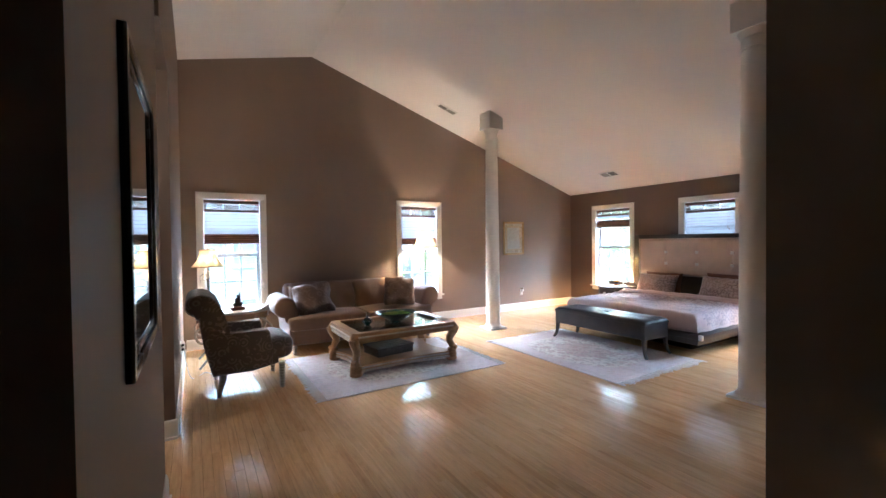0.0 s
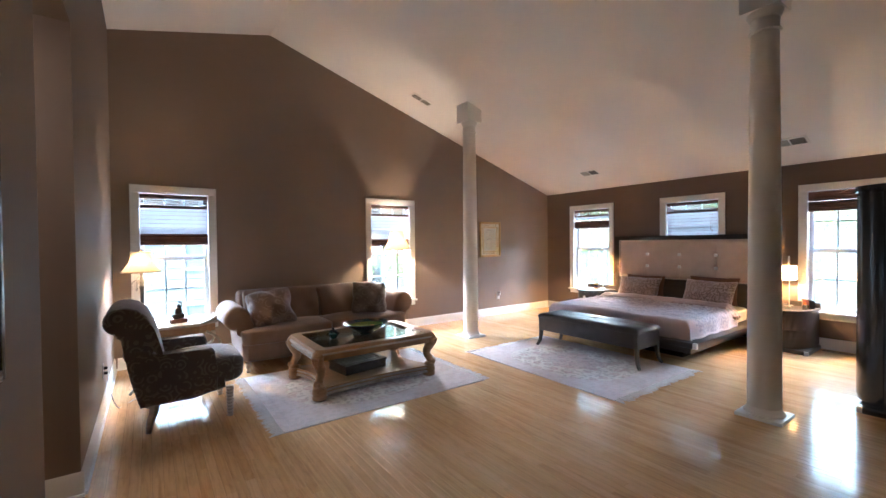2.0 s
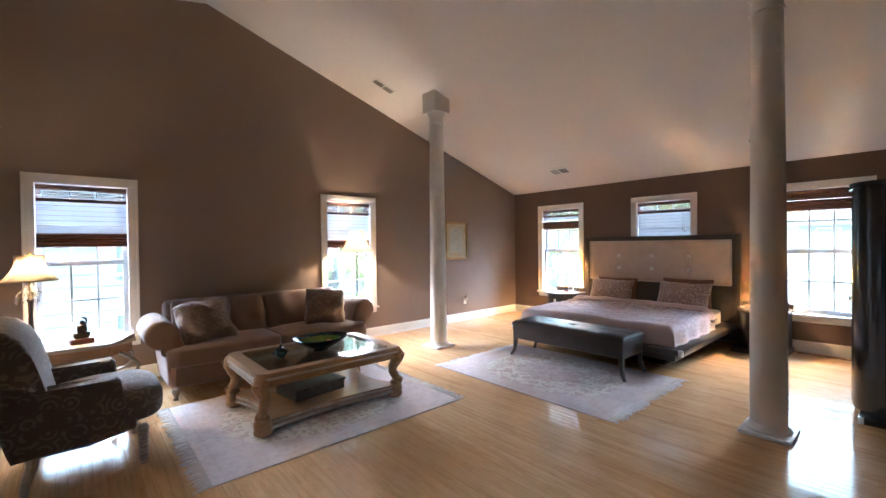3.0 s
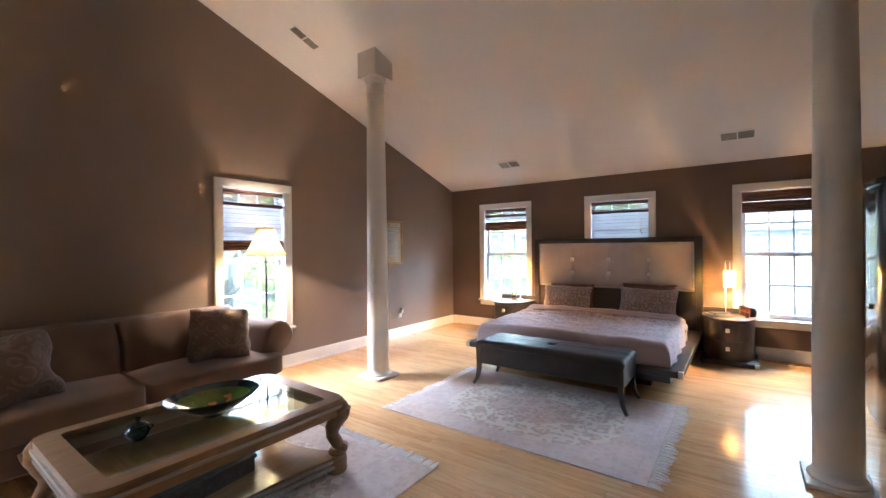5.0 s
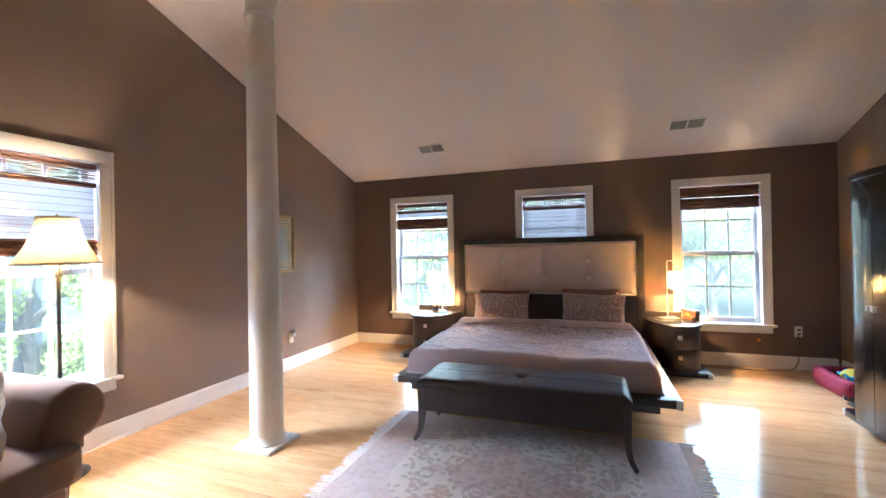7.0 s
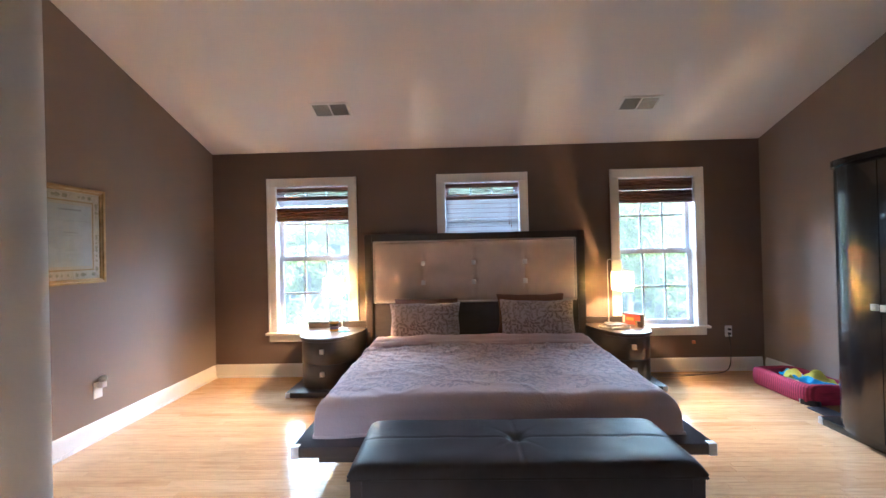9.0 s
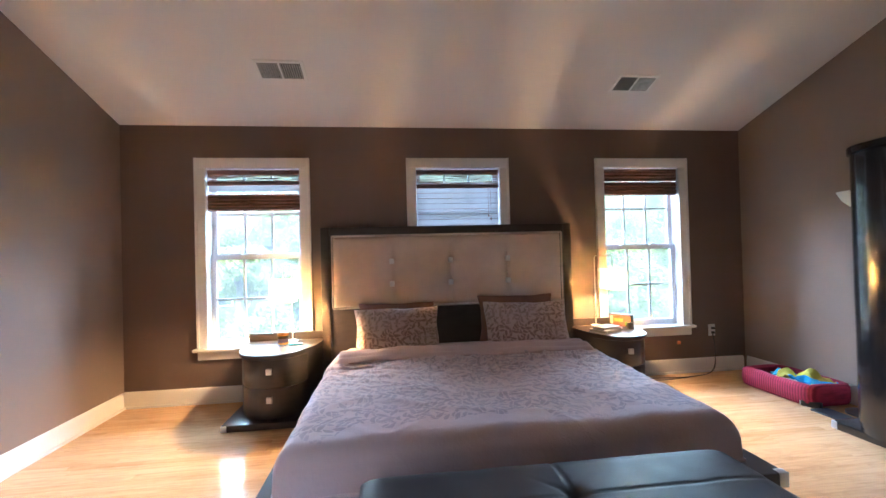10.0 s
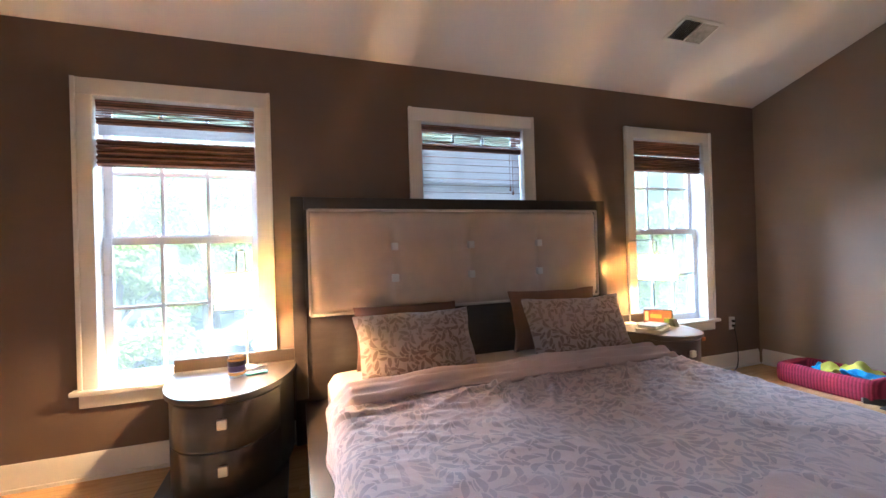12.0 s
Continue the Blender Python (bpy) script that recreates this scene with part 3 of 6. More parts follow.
def pillow(w, h, t, bm=None, lumps=0.008, cuts=12, seed=0.0, soft=0.0):
    """Sewn pillow in the xz plane, thick along y, corners drawn out."""
    bm = bm or bmesh.new()
    made = bmesh.ops.create_cube(bm, size=2.0)["verts"]
    bmesh.ops.subdivide_edges(bm, edges=list({e for v in made for e in v.link_edges}), cuts=cuts, use_grid_fill=True)
    for v in bm.verts:
        x, z, y = v.co.x, v.co.z, v.co.y
        edge = max(0.0, (1 - abs(x) ** 3.2)) ** 0.6 * max(0.0, (1 - abs(z) ** 3.2)) ** 0.6
        pinch = 1 - 0.06 * (1 - x * x) * z * z - 0.06 * (1 - z * z) * x * x
        p = Vector((x * w / 2 * pinch, y * (0.012 + t / 2 * edge), z * h / 2 * pinch))
        if soft:
            k = 1 - soft * (1 - 1 / max(1.0, (abs(x) ** 4 + abs(z) ** 4) ** 0.25))
            p.x, p.z = p.x * k, p.z * k
        p += noise.noise_vector(p * 8 + Vector((seed, seed, seed))) * lumps
        v.co = p
    bmesh.ops.remove_doubles(bm, verts=bm.verts, dist=0.0005)
    return bm

# ---- the room's shell ----
W, E, S, N = 0.02, 7.5, 0.13, 6.0
EAVE, RIDGE_X, RIDGE_Z, WEST_Z = 2.44, 1.78, 4.315, 3.89
SLOPE = (RIDGE_Z - EAVE) / (E - RIDGE_X)
HALL_E, HALL_S, T = 1.935, -2.6, 0.18
HEAD, SILL, MEET = 2.062, 0.48, 1.262


def ceiling_z(x):
    return EAVE + (E - x) * SLOPE if x > RIDGE_X else RIDGE_Z - (RIDGE_X - x) * (RIDGE_Z - WEST_Z) / (RIDGE_X - W)


def wall(name, spans, holes, along, a, b, label, material, gable=None):
    """A wall run between a and b across its thickness, cut round its holes (lo, hi, z0, z1)."""
    bm = bmesh.new()

    def block(u0, u1, z0, z1):
        if u1 - u0 > 1e-4 and z1 - z0 > 1e-4:
            box(*((u0, u1, a, b) if along == "x" else (a, b, u0, u1)), z0, z1, bm=bm)
    for lo, hi, z0, z1 in spans:
        inside = sorted(h for h in holes if h[0] >= lo and h[1] <= hi)
        at = lo
        for h0, h1, hz0, hz1 in inside:
            block(at, h0, z0, z1)
            block(h0, h1, z0, hz0)
            block(h0, h1, hz1, z1)
            at = h1
        block(at, hi, z0, z1)
    if gable:
        prism(gable, a, b, "y" if along == "x" else "x", bm=bm)
    return tagged(finish(name, bm, material, smooth=0), label, "wall", kind="structure")


G = 0.012
openings_n = [(0.28 - G, 0.99 + G, SILL - G, HEAD + G), (3.26 - G, 3.975 + G, SILL - G, HEAD + G)]
openings_e = [(4.505 - G, 5.305 + G, SILL - G, HEAD + G), (2.66 - G, 3.455 + G, 1.28 - G, HEAD + G), (0.82 - G, 1.61 + G, SILL - G, HEAD + G)]
gable_n = [(W - T, EAVE), (E, EAVE), (RIDGE_X, RIDGE_Z), (W - T, ceiling_z(W))]
wall("wall_north", [(W - T, E, -0.02, EAVE)], openings_n, "x", N, N + T, "taupe painted gable wall with two windows", WALL, gable_n)
wall("wall_east", [(HALL_S, N + T, -0.02, EAVE + 0.05)], openings_e, "y", E, E + T, "dark brown wall behind the bed", EWALL)
wall("wall_south", [(HALL_E, E, -0.02, EAVE)], [], "x", S - T, S, "taupe painted wall behind the wardrobe", WALL, [(HALL_E, EAVE), (E, EAVE), (HALL_E, ceiling_z(HALL_E))])
west_h = 4.0
DOOR_HEAD = 2.70
wall("wall_west", [(2.24, N, -0.02, west_h)], [(2.24, 3.09, -0.02, DOOR_HEAD)], "y", W - T, W, "taupe painted wall with a passage opening", WALL)
wall("wall_picture", [(HALL_S, 2.24, -0.02, west_h)], [(-1.0, 0.29, -0.02, 2.3)], "y", -T, 0.0, "taupe hallway wall with a framed picture", WALL)
wall("wall_hall_east", [(HALL_S, S - T, -0.02, 4.36)], [], "y", HALL_E, HALL_E + T, "taupe hallway wall in shade", WALL)
wall("wall_hall_end", [(-1.6, HALL_E + T, -0.02, 4.36)], [], "x", HALL_S - T, HALL_S, "taupe end wall of the hallway", WALL)
# the passage and the side corridor that open off to the west
wall("wall_passage_north", [(-1.5, W - T, -0.02, DOOR_HEAD)], [], "x", 3.09, 3.09 + T, "taupe painted side of the passage", WALL)
wall("wall_passage_south", [(-1.5, -T, -0.02, DOOR_HEAD)], [], "x", 2.24 - T, 2.24, "taupe painted side of the passage", WALL)
wall("wall_passage_end", [(-1.2, 3.3, -0.02, DOOR_HEAD)], [], "y", -1.5 - T, -1.5, "taupe painted end of the passage", WALL)
wall("wall_corridor_north", [(-1.5, -T, -0.02, 2.3)], [], "x", 0.29, 0.29 + T, "taupe painted side of a dark corridor", WALL)
wall("wall_corridor_end", [(-1.0, 0.29, -0.02, 2.3)], [], "y", -0.30 - T, -0.30, "taupe painted end of a dark corridor", WALL)
wall("wall_corridor_south", [(-1.5, -T, -0.02, 2.3)], [], "x", -1.0 - T, -1.0, "taupe painted side of a dark corridor", WALL)
bm = bmesh.new()
c0 = W - T
prism([(c0, ceiling_z(W) - 0.04), (RIDGE_X, RIDGE_Z), (E + T, EAVE - T * SLOPE), (E + T, EAVE + 0.3), (RIDGE_X, RIDGE_Z + 0.3), (c0, WEST_Z + 0.3)], HALL_S - T, N + T, "y", bm=bm)
box(-1.7, -T, 2.06, 3.27, DOOR_HEAD, DOOR_HEAD + 0.12, bm=bm)
box(-1.7, -T, -1.2, 0.47, 2.3, 2.42, bm=bm)
tagged(finish("ceiling", bm, CEIL, smooth=0), "off-white painted vaulted ceiling", "ceiling", kind="structure")


def baseboard(x0, y0, x1, y1, side):
    """Moulded skirting along a wall; side: unit normal into the room."""
    prof = [(0.0, 0.0), (0.016, 0.0), (0.016, 0.105), (0.012, 0.118), (0.010, 0.130), (0.004, 0.140), (0.0, 0.140)]
    bm = bmesh.new()
    ends = []
    for x, y in ((x0, y0), (x1, y1)):
        ends.append([bm.verts.new((x + side[0] * d, y + side[1] * d, z)) for d, z in prof])
    n = len(prof)
    for i in range(n):
        bm.faces.new((ends[0][i], ends[0][(i + 1) % n], ends[1][(i + 1) % n], ends[1][i]))
    bm.faces.new(ends[0]), bm.faces.new(ends[1])
    shoe = bmesh.ops.create_cube(bm, size=1.0)["verts"]
    lx, ly = abs(x1 - x0), abs(y1 - y0)
    for v in shoe:
        v.co = Vector(((x0 + x1) / 2 + side[0] * 0.022 + v.co.x * max(lx, 0.012), (y0 + y1) / 2 + side[1] * 0.022 + v.co.y * max(ly, 0.012), 0.009 + v.co.z * 0.018))
    return tagged(finish("baseboard", bm, TRIM), "white painted moulded baseboard", "baseboard", kind="structure")


baseboard(W, 3.09, W, N, (1, 0))
baseboard(-1.5, 3.09, W + 0.016, 3.09, (0, -1))
baseboard(W + 0.03, N, E - 0.03, N, (0, -1))
baseboard(E, S + 0.03, E, N, (-1, 0))
baseboard(HALL_E, S, E - 0.03, S, (0, 1))
baseboard(0.0, 0.29, 0.0, 2.24, (1, 0))
baseboard(HALL_E, HALL_S, HALL_E, S + 0.016, (-1, 0))


def window(number, x, y, rz, half, z0, label, glass):
    """Double-hung window; local x along the wall, y outwards."""
    root = thing("window_%d" % number, x, y, 0, rz, label, "window", kind="structure")
    c = 0.09
    for s in (-1, 1):
        a, b = sorted((s * half, s * (half + c)))
        part("casing", box(a, b, -0.022, 0.0, z0 - 0.004, HEAD, 0.004), TRIM, root)
        a, b = sorted((s * (half + c - 0.022), s * (half + c)))
        part("back_band", box(a, b, -0.032, -0.0225, z0 - 0.004, HEAD + c, 0.003), TRIM, root)
        a, b = sorted((s * half, s * (half + 0.011)))
        part("jamb", box(a, b, 0.001, 0.17, z0, HEAD), VINYL, root)
    part("head_casing", box(-half - c, half + c, -0.022, 0.0, HEAD + 0.0005, HEAD + c, 0.004), TRIM, root)
    part("head_jamb", box(-half, half, 0.001, 0.17, HEAD, HEAD + 0.011), VINYL, root)
    part("window_sill", box(-half - c - 0.03, half + c + 0.03, -0.055, 0.07, z0 - 0.026, z0, 0.006), TRIM, root)
    part("apron", box(-half - c, half + c, -0.02, 0.0, z0 - 0.10, z0 - 0.0265, 0.005), TRIM, root)
    full = z0 < 1.0
    sashes = [("upper_sash", MEET if full else z0, HEAD, 0.115), ("lower_sash", z0, MEET + 0.03, 0.075)] if full else [("sash", z0, HEAD, 0.095)]
    for name, a, b, depth in sashes:
        f = 0.042
        bm = bmesh.new()
        for s in (-1, 1):
            u0, u1 = sorted((s * half, s * (half - f)))
            box(u0, u1, depth, depth + 0.036, a, b, 0.003, 1, bm)
        lo = f + 0.015 if name == "lower_sash" else f
        box(-half + f, half - f, depth, depth + 0.036, a, a + lo, 0.003, 1, bm)
        box(-half + f, half - f, depth, depth + 0.036, b - f, b, 0.003, 1, bm)
        sash = part(name, bm, VINYL, root)
        gx0, gx1, gz0, gz1 = -half + f, half - f, a + lo, b - f
        for i in (1, 2):
            u = gx0 + (gx1 - gx0) * i / 3
            part("muntin", box(u - 0.009, u + 0.009, depth + 0.006, depth + 0.03, gz0, gz1), VINYL, sash)
        zm = (gz0 + gz1) / 2
        for i in range(3):
            u0, u1 = gx0 + (gx1 - gx0) * i / 3 + (0.009 if i else 0), gx0 + (gx1 - gx0) * (i + 1) / 3 - (0.009 if i < 2 else 0)
            part("muntin", box(u0, u1, depth + 0.006, depth + 0.03, zm - 0.009, zm + 0.009), VINYL, sash)
            for v0, v1 in ((gz0, zm - 0.009), (zm + 0.009, gz1)):
                pane = part("pane", box(u0, u1, depth + 0.016, depth + 0.020, v0, v1), glass, sash)
                pane.visible_shadow = False
        if name == "lower_sash":
            for s in (-0.4, 0.4):
                part("sash_lock", prism([(s * half - 0.03, b), (s * half + 0.03, b), (s * half + 0.018, b + 0.014), (s * half - 0.018, b + 0.014)], depth - 0.004, depth + 0.03, "y", 0.003), VINYL, sash)
    return root


window(1, 0.635, N, 0, 0.355, SILL, "white double-hung window with grid, beside the lamp table", PANE)
window(2, 3.6175, N, 0, 0.3575, SILL, "white double-hung window with grid, behind the sofa", PANE)
window(3, E, 4.905, -90, 0.40, SILL, "white double-hung window with grid, beside the bed", SCREENED_PANE)
window(4, E, 3.0575, -90, 0.3975, 1.28, "small white window above the headboard", SCREENED_PANE)
window(5, E, 1.215, -90, 0.395, SILL, "white double-hung window with grid, in the bedroom corner", SCREENED_PANE)


def fold_profile(z0, z1, depth, y0=0.012):
    n = max(2, round((z1 - z0) / 0.028))
    pts = [(y0 + 0.03, z0)]
    for i in range(n):
        a, b = z0 + (z1 - z0) * i / n, z0 + (z1 - z0) * (i + 1) / n
        for k in range(4):
            f = k / 4
            pts.append((y0 + 0.018 - depth * math.sin(math.pi * f) - 0.004 * (i % 2), a + (b - a) * f))
    pts += [(y0 + 0.018, z1), (y0 + 0.03, z1)]
    return pts


def roman_shade(x, y, rz, half, valance, sheer, stack, label, cord=False):
    """Woven bamboo shade hung inside the window's head; local x along the wall, y outwards."""
    root = thing("roman_shade", x, y, HEAD - 0.01, rz, label, "window blind", "bamboo roman shades")
    h = half - 0.006
    off = HEAD - 0.01
    part("head_rail", box(-h, h, 0.025, 0.062, -0.03, -0.001), BAMBOO, root)
    lo, mid0, mid1 = valance - off, valance - off + 0.038, -0.048
    if valance > 1.925:
        part("valance", prism(fold_profile(lo, -0.002, 0.010, 0.0), -h, h, "x"), BAMBOO, root, "pleated brown bamboo valance")
    else:
        part("valance", prism(fold_profile(mid1, -0.002, 0.010, 0.0), -h, h, "x"), BAMBOO, root, "brown bamboo valance")
        part("valance_hem", prism(fold_profile(lo, mid0, 0.010, 0.0), -h, h, "x"), BAMBOO, root, "brown bamboo hem")
        rng = random.Random(int(abs(x + y) * 100))
        n = int((mid1 - mid0) / 0.0060)
        for i in range(n):
            z = mid0 + (mid1 - mid0) * (i + 0.5) / n
            pts = [(-h + 2 * h * k / 8, 0.012, z + rng.uniform(-0.004, 0.004)) for k in range(9)]
            part("loose_reed", tube(pts, [rng.uniform(0.0014, 0.0034) for _ in pts], 5), BAMBOO, root)
    if stack:
        part("gathered_fold", prism(fold_profile(stack[0] - off, stack[1] - off, 0.020, 0.008), -h, h, "x"), BAMBOO, root, "gathered brown bamboo folds")
    if sheer:
        z1, z0 = sheer[1] - off, sheer[0] - off
        n = int((z1 - z0) / 0.011)
        zig = [(0.036 + 0.0012 * (i % 2), z0 + (z1 - z0) * i / n) for i in range(n + 1)]
        part("woven_sheet", prism(zig + [(y + 0.0012, z) for y, z in zig[::-1]], -h, h, "x"), SHEER, root, "thin pale woven reed sheet", 0)
        for i in range(1, int((z1 - z0) / 0.05)):
            part("reed", box(-h, h, 0.0320, 0.0352, z1 - i * 0.05 - 0.0015, z1 - i * 0.05 + 0.0015), BAMBOO, root)
    if cord:
        for k, dz in ((0.0, 0.0), (0.022, -0.03)):
            u = half * 0.72 + k
            part("cord", tube([(u, -0.004, valance - off), (u, -0.004, -0.43 + dz)], 0.0015, 6), BAMBOO, root)
            part("tassel", lathe([(0.0, -0.46 + dz), (0.007, -0.455 + dz), (0.006, -0.44 + dz), (0.002, -0.425 + dz), (0.0, -0.42 + dz)], 10, u, -0.004), BAMBOO, root)
    return root


roman_shade(0.635, N, 0, 0.355, 1.885, (1.56, 1.90), (1.435, 1.575), "brown bamboo roman shade lowered over the upper sash")
roman_shade(3.6175, N, 0, 0.3575, 1.875, (1.48, 1.89), (1.385, 1.50), "brown bamboo roman shade lowered over the upper sash")
roman_shade(E, 4.905, -90, 0.40, 1.915, (1.86, 1.93), (1.685, 1.835), "brown bamboo roman shade partly raised")
roman_shade(E, 3.0575, -90, 0.3975, 1.875, (1.30, 1.93), None, "brown bamboo shade with a pale lower sheet", cord=True)
roman_shade(E, 1.215, -90, 0.395, 1.93, None, (1.79, 1.925), "brown bamboo roman shade fully raised")


def column(x, y):
    zc = ceiling_z(x)
    root = thing("column", x, y, 0, 0, "white painted round column with square plinth and cap", "column", "white columns", "structure")
    part("plinth", box(-0.157, 0.157, -0.157, 0.157, 0, 0.028, 0.004), TRIM, root)
    part("base_moulding", lathe([(0.0, 0.028), (0.134, 0.028), (0.141, 0.036), (0.137, 0.046), (0.126, 0.052), (0.122, 0.062), (0.112, 0.085), (0.0, 0.085)], 40), TRIM, root)
    shaft = [(0.0, 0.085)] + [(0.114 - 0.020 * (f ** 1.6), 0.085 + 2.985 * f) for f in [i / 14 for i in range(15)]]
    shaft += [(0.0, 3.07)]
    part("shaft", lathe(shaft, 48), TRIM, root)
    part("capital", lathe([(0.0, 3.07), (0.106, 3.07), (0.112, 3.08), (0.106, 3.092), (0.096, 3.096), (0.096, 3.175), (0.106, 3.182), (0.107, 3.194), (0.118, 3.215), (0.122, 3.235), (0.0, 3.235)], 40), TRIM, root)
    top = [(-0.134, 3.235), (0.134, 3.235), (0.134, zc - 0.134 * SLOPE - 0.001), (-0.134, zc + 0.134 * SLOPE - 0.001)]
    part("cap_block", prism(top, -0.134, 0.134, "y", 0.002, 1), TRIM, root)
    return root


column(4.355, 4.84)
column(4.40, 1.16)


def vent(x, y, lx, ly, vertical):
    """Ceiling register on the slope; slats along its long side."""
    tilt = math.degrees(math.atan(SLOPE))
    root = new("ceiling_vent")
    root.matrix_world = pose(x, y, ceiling_z(x) - 0.001, 0, tilt, 0)
    tagged(root, "white metal ceiling register with dark slots", "vent", "ceiling vents")
    a, b, r = lx / 2, ly / 2, 0.026
    bm = bmesh.new()
    box(-a, a, -b, -b + r, -0.010, 0.0, 0.003, 1, bm), box(-a, a, b - r, b, -0.010, 0.0, 0.003, 1, bm)
    box(-a, -a + r, -b + r, b - r, -0.010, 0.0, 0.003, 1, bm), box(a - r, a, -b + r, b - r, -0.010, 0.0, 0.003, 1, bm)
    part("frame", bm, TRIM, root)
    # no hollow behind the slats: a dark sheet imitates the duct's shade
    part("backing", box(-a + r, a - r, -b + r, b - r, -0.003, -0.001), PEWTER, root, "dark plate standing in for the duct's shade")
    if vertical:
        part("divider", box(-a + r, a - r, -0.006, 0.006, -0.009, -0.0035), TRIM, root)
    else:
        part("divider", box(-0.006, 0.006, -b + r, b - r, -0.009, -0.0035), TRIM, root)
    n = 9
    for half in (-1, 1):
        for i in range(n):
            lean = 0.0045 * half
            if vertical:
                u = half * (0.006 + (b - r - 0.006) * (i + 0.5) / n)
                cut = [(u - lean, -0.0034), (u - lean + 0.0022, -0.0034), (u + lean + 0.0022, -0.0092), (u + lean, -0.0092)]
                part("slat", prism(cut, -a + r, a - r, "x"), IRON, root)
            else:
                u = half * (0.006 + (a - r - 0.006) * (i + 0.5) / n)
                cut = [(u - lean, -0.0034), (u - lean + 0.0022, -0.0034), (u + lean + 0.0022, -0.0092), (u + lean, -0.0092)]
                part("slat", prism(cut, -b + r, b - r, "y"), IRON, root)
    return root


vent(6.835, 4.48, 0.21, 0.36, True)
vent(6.885, 1.64, 0.21, 0.36, True)
vent(3.83, 5.355, 0.36, 0.15, False)


def outlet(x, y, z, rz, plug):
    root = thing("wall_outlet", x, y, z, rz, "white plastic wall outlet" + (" with a plugged-in night light" if plug == "light" else " with a black plug"), "outlet")
    part("cover_plate", box(-0.036, 0.036, -0.007, 0.0, -0.058, 0.058, 0.003), PLASTIC_W, root)
    for dz in (-0.022, 0.022):
        part("socket", prism([(-0.014, dz - 0.014), (0.014, dz - 0.014), (0.017, dz), (0.014, dz + 0.014), (-0.014, dz + 0.014), (-0.017, dz)], -0.009, -0.0072, "y"), PLASTIC_W, root)
    if plug == "light":
        part("night_light", box(-0.02, 0.024, -0.055, -0.0092, 0.018, 0.062, 0.008), PLASTIC_W, root)
        part("night_light_shade", lathe([(0.0, 0.062), (0.022, 0.062), (0.030, 0.085), (0.018, 0.10), (0.0, 0.103)], 14, 0.008, -0.036), IRON, root, "small grey dome")
    else:
        for dz in (-0.022, 0.022):
            part("plug", box(-0.012, 0.012, -0.034, -0.0092, dz - 0.011, dz + 0.011, 0.003), PLASTIC_B, root, "black plug")
    return root


outlet(6.005, N, 0.36, 0, "light")
outlet(E, 0.5, 0.413, -90, "plugs")
outlet(W, 4.55, 0.36, 90, "plugs")
for x_end, dip in ((7.30, 0.012), (7.36, 0.02)):
    line = curve_points([(E - 0.035, 0.50 + dip, 0.39), (E - 0.06, 0.515, 0.22), (E - 0.09, 0.56 + dip, 0.03), (E - 0.16, 0.85 + dip, 0.008), (x_end, 1.15, 0.008), (x_end + 0.02, 1.42, 0.008)], 8)
    tagged(finish("cable", tube(line, 0.003, 6), PLASTIC_B), "thin black power cord trailing along the floor", "cable")
line = curve_points([(W + 0.035, 4.55, 0.34), (W + 0.05, 4.54, 0.18), (W + 0.10, 4.58, 0.008), (W + 0.22, 4.75, 0.006), (0.33, 4.62, 0.006), (0.36, 4.85, 0.006)], 8)
tagged(finish("cable", tube(line, 0.003, 6), PLASTIC_W), "thin white power cord on the floor by the wall", "cable")
tagged(finish("wall_plug", box(E - 0.012, E - 0.0005, 0.845, 0.88, 0.285, 0.32, 0.004), ORANGE), "small orange plastic tab on the wall", "plug")
passage = thing("ceiling_light", -0.95, 2.66, DOOR_HEAD - 0.001, 0, "lit round glass ceiling light in the side passage", "lamp")
part("rim", lathe([(0.0, -0.012), (0.15, -0.012), (0.155, 0.0), (0.0, 0.0)], 28), BRASS, passage)
part("glass_dome", lathe([(0.0, -0.085), (0.06, -0.078), (0.11, -0.055), (0.14, -0.0125), (0.0, -0.0125)], 28), DOME, passage, "glowing glass dome")

# ---- sitting area ----


def rug(x0, x1, y0, y1, fringe_axis, label):
    cx, cy = (x0 + x1) / 2, (y0 + y1) / 2
    root = thing("area_rug", cx, cy, 0, 0, label, "rug", "pale floral rugs")
    a, b = (x1 - x0) / 2, (y1 - y0) / 2
    bm = bmesh.new()
    bmesh.ops.create_grid(bm, x_segments=40, y_segments=40, size=1)
    for v in bm.verts:
        v.co = Vector((v.co.x * a, v.co.y * b, 0.008 + 0.0018 * noise.noise(Vector((v.co.x * 3, v.co.y * 3, cx)))))
    ext = bmesh.ops.extrude_face_region(bm, geom=list(bm.faces))["geom"]
    for v in ext:
        if isinstance(v, bmesh.types.BMVert):
            v.co.z = 0.001
    part("woven_field", bm, rug_mat("rug_wool", a, b), root)
    rng = random.Random(int(cx * 100))
    for s in (-1, 1):
        bm = bmesh.new()
        span = a if fringe_axis == "y" else b
        n = int(2 * span / 0.016)
        for i in range(n):
            u = -span + 2 * span * (i + 0.5) / n
            l = 0.085 + 0.025 * noise.noise(Vector((u * 14, s, cx))) + rng.uniform(-0.012, 0.018)
            j = 0.03 * noise.noise(Vector((u * 22, s * 3, cy))) + rng.uniform(-0.012, 0.012)
            e = b if fringe_axis == "y" else a
            p = [(u, s * e, 0.006), (u + j * 0.5, s * (e + l * 0.5), 0.006), (u + j, s * (e + l), 0.003)]
            tube([(q[0], q[1], q[2]) if fringe_axis == "y" else (q[1], q[0], q[2]) for q in p], [0.0045, 0.006, 0.003], 4, bm)
        tagged(part("fringe", bm, FRINGE, root, "knotted cream fringe"), kind="stuff")
    return root


